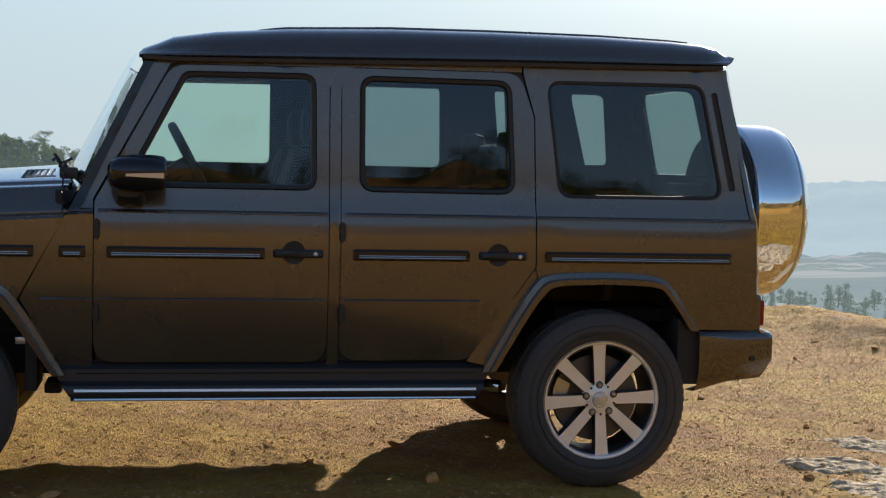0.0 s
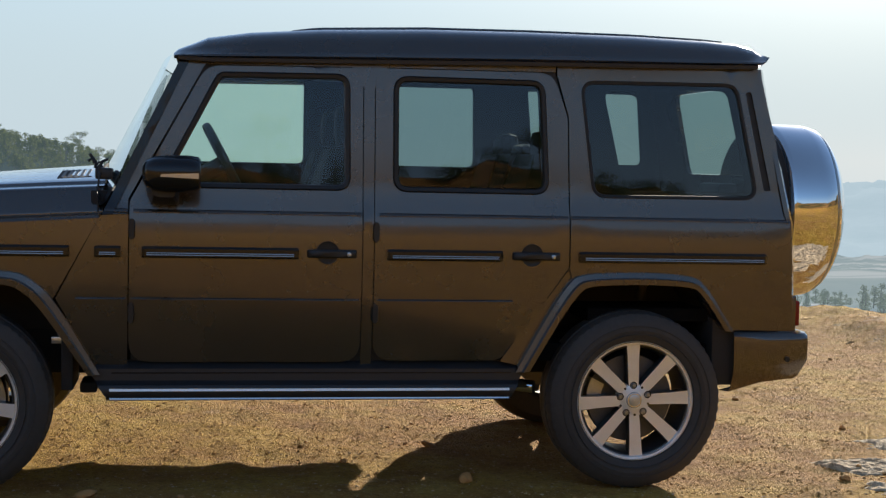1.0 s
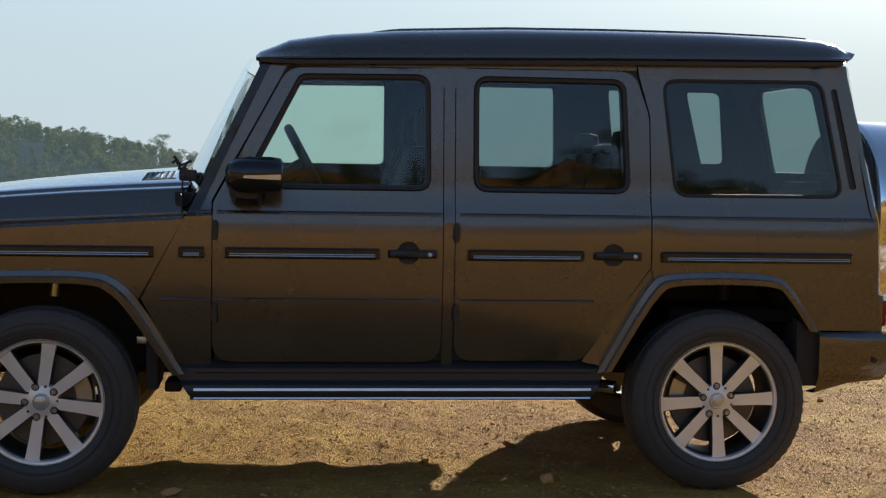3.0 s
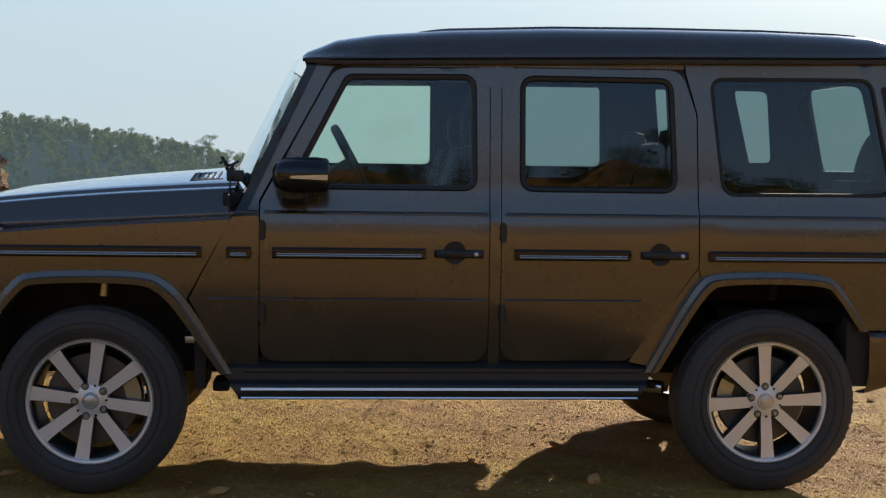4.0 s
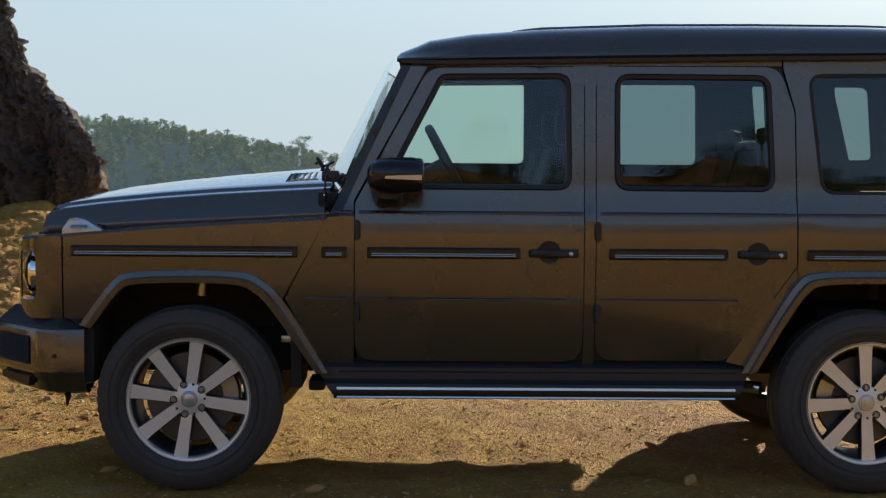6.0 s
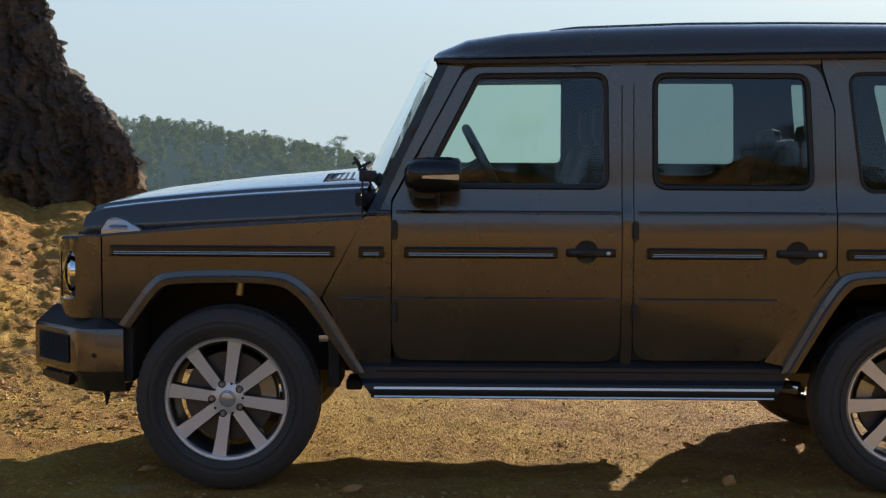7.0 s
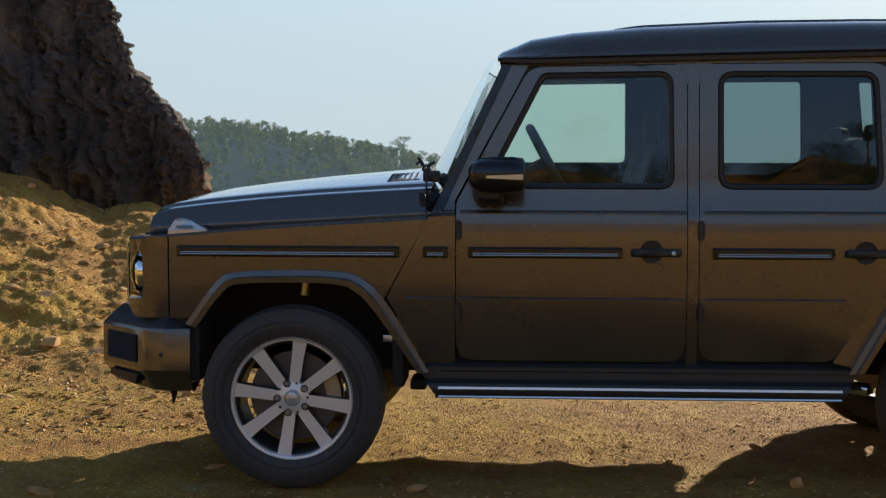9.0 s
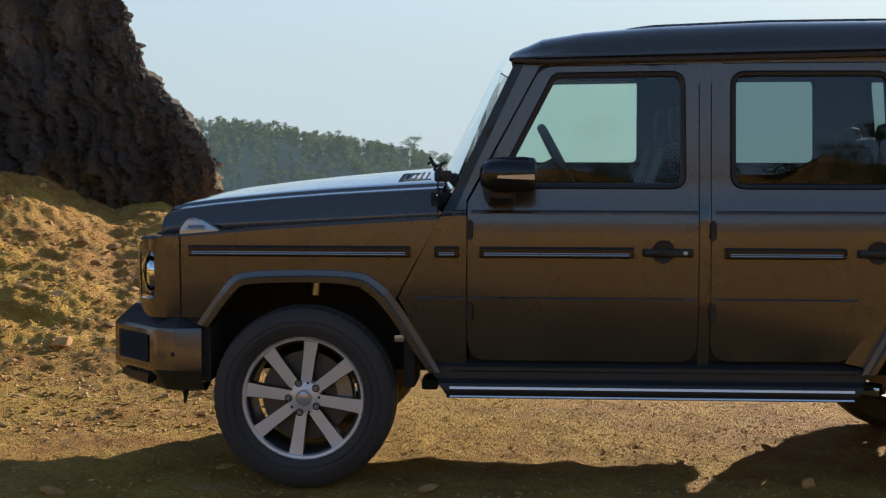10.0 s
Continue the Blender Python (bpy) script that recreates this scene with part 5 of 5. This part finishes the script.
def build_chassis():
    box("chassis_frame", (-3.40, 0.46, 0.42), (0.62, 1.40, 0.66), UNDER, car, 0.02, "dark underbody")
    box("engine_bay", (-3.40, 0.44, 0.62), (-2.30, 1.42, 1.05), UNDER, car, 0.02)
    box("body_floor", (-2.32, 0.16, 0.44), (-0.53, 1.70, 0.56), UNDER, car, 0.02)
    box("rear_floor", (-0.45, 0.46, 0.60), (0.70, 1.40, 0.92), UNDER, car, 0.02)
    for s in (0, 1):
        m = (lambda y: y) if s == 0 else (lambda y: WIDE - y)
        for outer, z0 in ((ARCH_F_IN, 0.48), (ARCH_R_IN, 0.5)):
            path = soft_path(outer)
            loops = [[(p[0] * 1.0, m(y), p[1] + 0.02) for p in path] for y in (0.06, 0.25, 0.48)]
            loft("wheel_liner", loops, UNDER, car, closed=False)
        # mud guard pieces, shock absorbers and small fittings in the arches
        for x in (-2.87, 0.10):
            tube("shock_absorber", [(x - 0.01, m(0.30), 0.78), (x, m(0.30), 0.86)], 0.026, STEEL if x < -1 else UNDER, car, 10, "grey shock absorber")
        box("sensor_bracket", (-2.52, min(m(0.20), m(0.24)), 0.585), (-2.46, max(m(0.20), m(0.24)), 0.615), LAMP_WHITE, car, 0.004, "pale bracket in the wheel arch")
        box("mud_guard", (-2.47, min(m(0.10), m(0.40)), 0.40), (-2.42, max(m(0.10), m(0.40)), 0.75), UNDER, car, 0.01)
        box("rear_arch_wall", (0.36, min(m(0.07), m(0.45)), 0.42), (0.50, max(m(0.07), m(0.45)), 0.88), UNDER, car, 0.02)
        box("front_arch_wall", (-3.44, min(m(0.07), m(0.45)), 0.42), (-3.30, max(m(0.07), m(0.45)), 0.78), UNDER, car, 0.02)
    for x, z in ((-2.90, 0.36), (0.0, 0.36)):
        tube("axle", [(x, 0.20, z), (x, 1.66, z)], 0.045, UNDER, car, 12)
        lathe("differential", [(0.001, -0.14), (0.08, -0.12), (0.14, -0.03), (0.14, 0.05), (0.06, 0.14), (0.001, 0.14)], UNDER, car, 20, "", "x", (x, 1.0, z))
    tube("side_exhaust", [(-1.2, 0.34, 0.42), (-0.70, 0.26, 0.42), (-0.50, 0.13, 0.415), (-0.445, 0.10, 0.412)], 0.028, CHROME, car, 14, "bright side exhaust tip")
    box("cross_step", (-2.40, 0.20, 0.375), (-2.33, 0.40, 0.42), UNDER, car, 0.01)


build_chassis()


def build_wheel(x, z, spin, near, turn):
    """A wheel at its hub: barrel with tyre, spokes, bolts, cap and brake under it. y grows inwards."""
    barrel = lathe("wheel", [(RIM_R - 0.004, 0.022), (RIM_R, 0.028), (RIM_R - 0.003, 0.036), (RIM_R - 0.022, 0.042), (RIM_R - 0.030, 0.06), (RIM_R - 0.034, 0.22), (RIM_R - 0.01, 0.24)], ALLOY_DARK, car, 96, "two-tone eight-spoke alloy wheel")
    lathe("rim_edge", [(RIM_R - 0.017, 0.0395), (RIM_R - 0.013, 0.027), (RIM_R - 0.001, 0.0245), (RIM_R + 0.003, 0.030)], MACHINED, barrel, 96, "bright machined rim edge")

    def tread(i, k):
        if i in (6, 7, 8):
            return 0.004 if k % 3 == 0 else 0.0
        if i == 5:
            return 0.002 if k % 3 == 0 else 0.0
        return 0.0
    prof = [(RIM_R - 0.002, 0.034), (RIM_R + 0.006, 0.018), (RIM_R + 0.022, 0.008), (0.315, -0.002), (0.345, 0.002), (0.372, 0.016), (0.386, 0.030), (0.392, 0.050), (0.394, 0.085), (0.387, 0.090), (0.387, 0.098), (0.395, 0.103), (0.395, 0.16), (0.388, 0.165), (0.388, 0.172), (0.393, 0.177), (0.392, 0.205), (0.384, 0.235), (0.35, 0.262), (0.29, 0.255), (RIM_R - 0.01, 0.235)]
    lathe("tyre", prof, RUBBER, barrel, 180, "dusty black all-terrain tyre", wobble=tread, sharp=25)
    for rr in (0.296, 0.334):
        lathe("sidewall_rib", [(rr - 0.003, 0.006), (rr - 0.001, -0.0035), (rr + 0.001, -0.0035), (rr + 0.003, 0.006)], RUBBER, barrel, 96)
    for k in range(8):
        a = math.pi / 2 + k * math.pi / 4

        def S(r, w, y, a=a):
            return (r * math.cos(a) - w * math.sin(a), y, r * math.sin(a) + w * math.cos(a))
        loops = []
        for r, w, y in ((0.045, 0.022, 0.050), (0.085, 0.0255, 0.0485), (0.12, 0.0265, 0.0465), (0.17, 0.0275, 0.0445), (0.215, 0.030, 0.042), (0.240, 0.032, 0.0405), (RIM_R - 0.014, 0.0345, 0.0395)):
            loops.append([S(r, -w, y + 0.002), S(r, -w * .93, y), S(r, w * .93, y), S(r, w, y + 0.002), S(r, w * .98, y + 0.052), S(r, -w * .98, y + 0.052)])
        sp = loft("spoke", loops, ALLOY_DARK, barrel, cap=True, sharp=30)
        sp.data.materials.append(MACHINED)
        for p in sp.data.polygons:
            if abs(p.normal.y) > 0.8 and p.center.y < 0.056:
                p.material_index = 1
    lathe("hub_face", [(0.001, 0.0485), (0.066, 0.0486), (0.072, 0.052), (0.074, 0.10), (0.001, 0.10)], MACHINED, barrel, 48)
    for k in range(5):
        a = math.pi / 2 + k * 2 * math.pi / 5 + math.radians(turn)
        x0, z0 = 0.066 * math.cos(a), 0.066 * math.sin(a)
        lathe("bolt_recess", [(0.0165, 0.0465), (0.0135, 0.0462), (0.0125, 0.0475)], GLOSS_BLACK, barrel, 16, "", "y", (x0, 0, z0))
        lathe("wheel_bolt", [(0.001, 0.040), (0.0075, 0.040), (0.0095, 0.043), (0.0125, 0.0472)], STEEL, barrel, 6, "", "y", (x0, 0, z0), smooth=False)
        a2 = a + math.pi / 5
        lathe("dimple", [(0.0055, 0.0466), (0.001, 0.0469)], GLOSS_BLACK, barrel, 10, "", "y", (0.066 * math.cos(a2), 0, 0.066 * math.sin(a2)))
    cap = lathe("centre_cap", [(0.001, 0.0395), (0.030, 0.0405), (0.034, 0.043), (0.036, 0.048)], LAMP_WHITE, barrel, 32, "silver centre cap with a plain ring emblem")
    lathe("cap_ring", [(0.026, 0.041), (0.0275, 0.0385), (0.0305, 0.0385), (0.032, 0.042)], CHROME, cap, 32)
    lathe("brake_disc", [(0.05, 0.125), (0.192, 0.125), (0.195, 0.13), (0.195, 0.155), (0.05, 0.155)], DISC, barrel, 48, "grey brake disc")
    cal = [[(r * math.cos(a), y, r * math.sin(a)) for r, y in ((0.14, 0.100), (0.205, 0.100), (0.210, 0.112), (0.210, 0.17), (0.14, 0.17))] for a in [radians(d) for d in ((5, 15, 25, 38) if x < -1 else (150, 165, 180, 192))]]
    loft("brake_caliper", cal, STEEL, barrel, cap=True, label="grey brake caliper", sharp=30)
    barrel.matrix_basis = pose(x, -0.004, z, 0, spin, 0) if near else pose(x, WIDE + 0.004, z, 0, -spin, 180)
    return barrel


def put_wheel(src, x, z, spin, near):
    c = copy_thing(src, pose(x, WIDE + 0.004, z, 0, -spin, 180))
    return c


front_wheel = build_wheel(*HUBS[0], 8.0, True, 28.0)
rear_wheel = build_wheel(*HUBS[1], -3.0, True, 1.0)
put_wheel(front_wheel, *HUBS[0], 30.0, False)
put_wheel(rear_wheel, *HUBS[1], 12.0, False)

# ---- loose things, last ----
build_stones()
for spot in ((1.72, -0.15, 0.62, 0.42, 5), (2.05, 0.85, 0.55, 0.20, 17), (1.25, 0.35, 0.22, 0.14, 29)):
    build_outcrop(*spot)
build_gravel()
single_tree("umbrella_pine", CX + 404 * math.sin(radians(-4.62)), CY + 404 * math.cos(radians(-4.62)), 8.6, "umbrella", 77, LEAF_FAR, BARK_FAR, "lone umbrella pine on a ridge, haze painted by emission")
for k, (x, y, h) in enumerate(((1.6, -68, 3.4), (-0.8, -66, 1.5), (3.4, -66, 1.8), (5.2, -67, 1.5), (-2.6, -65, 1.2), (14.9, -62.0, 2.6))):
    single_tree("pine", x, y, h, "umbrella" if k in (0, 2, 5) else "pine", 90 + k, LEAF, BARK, "dark green pine on an ochre slope")
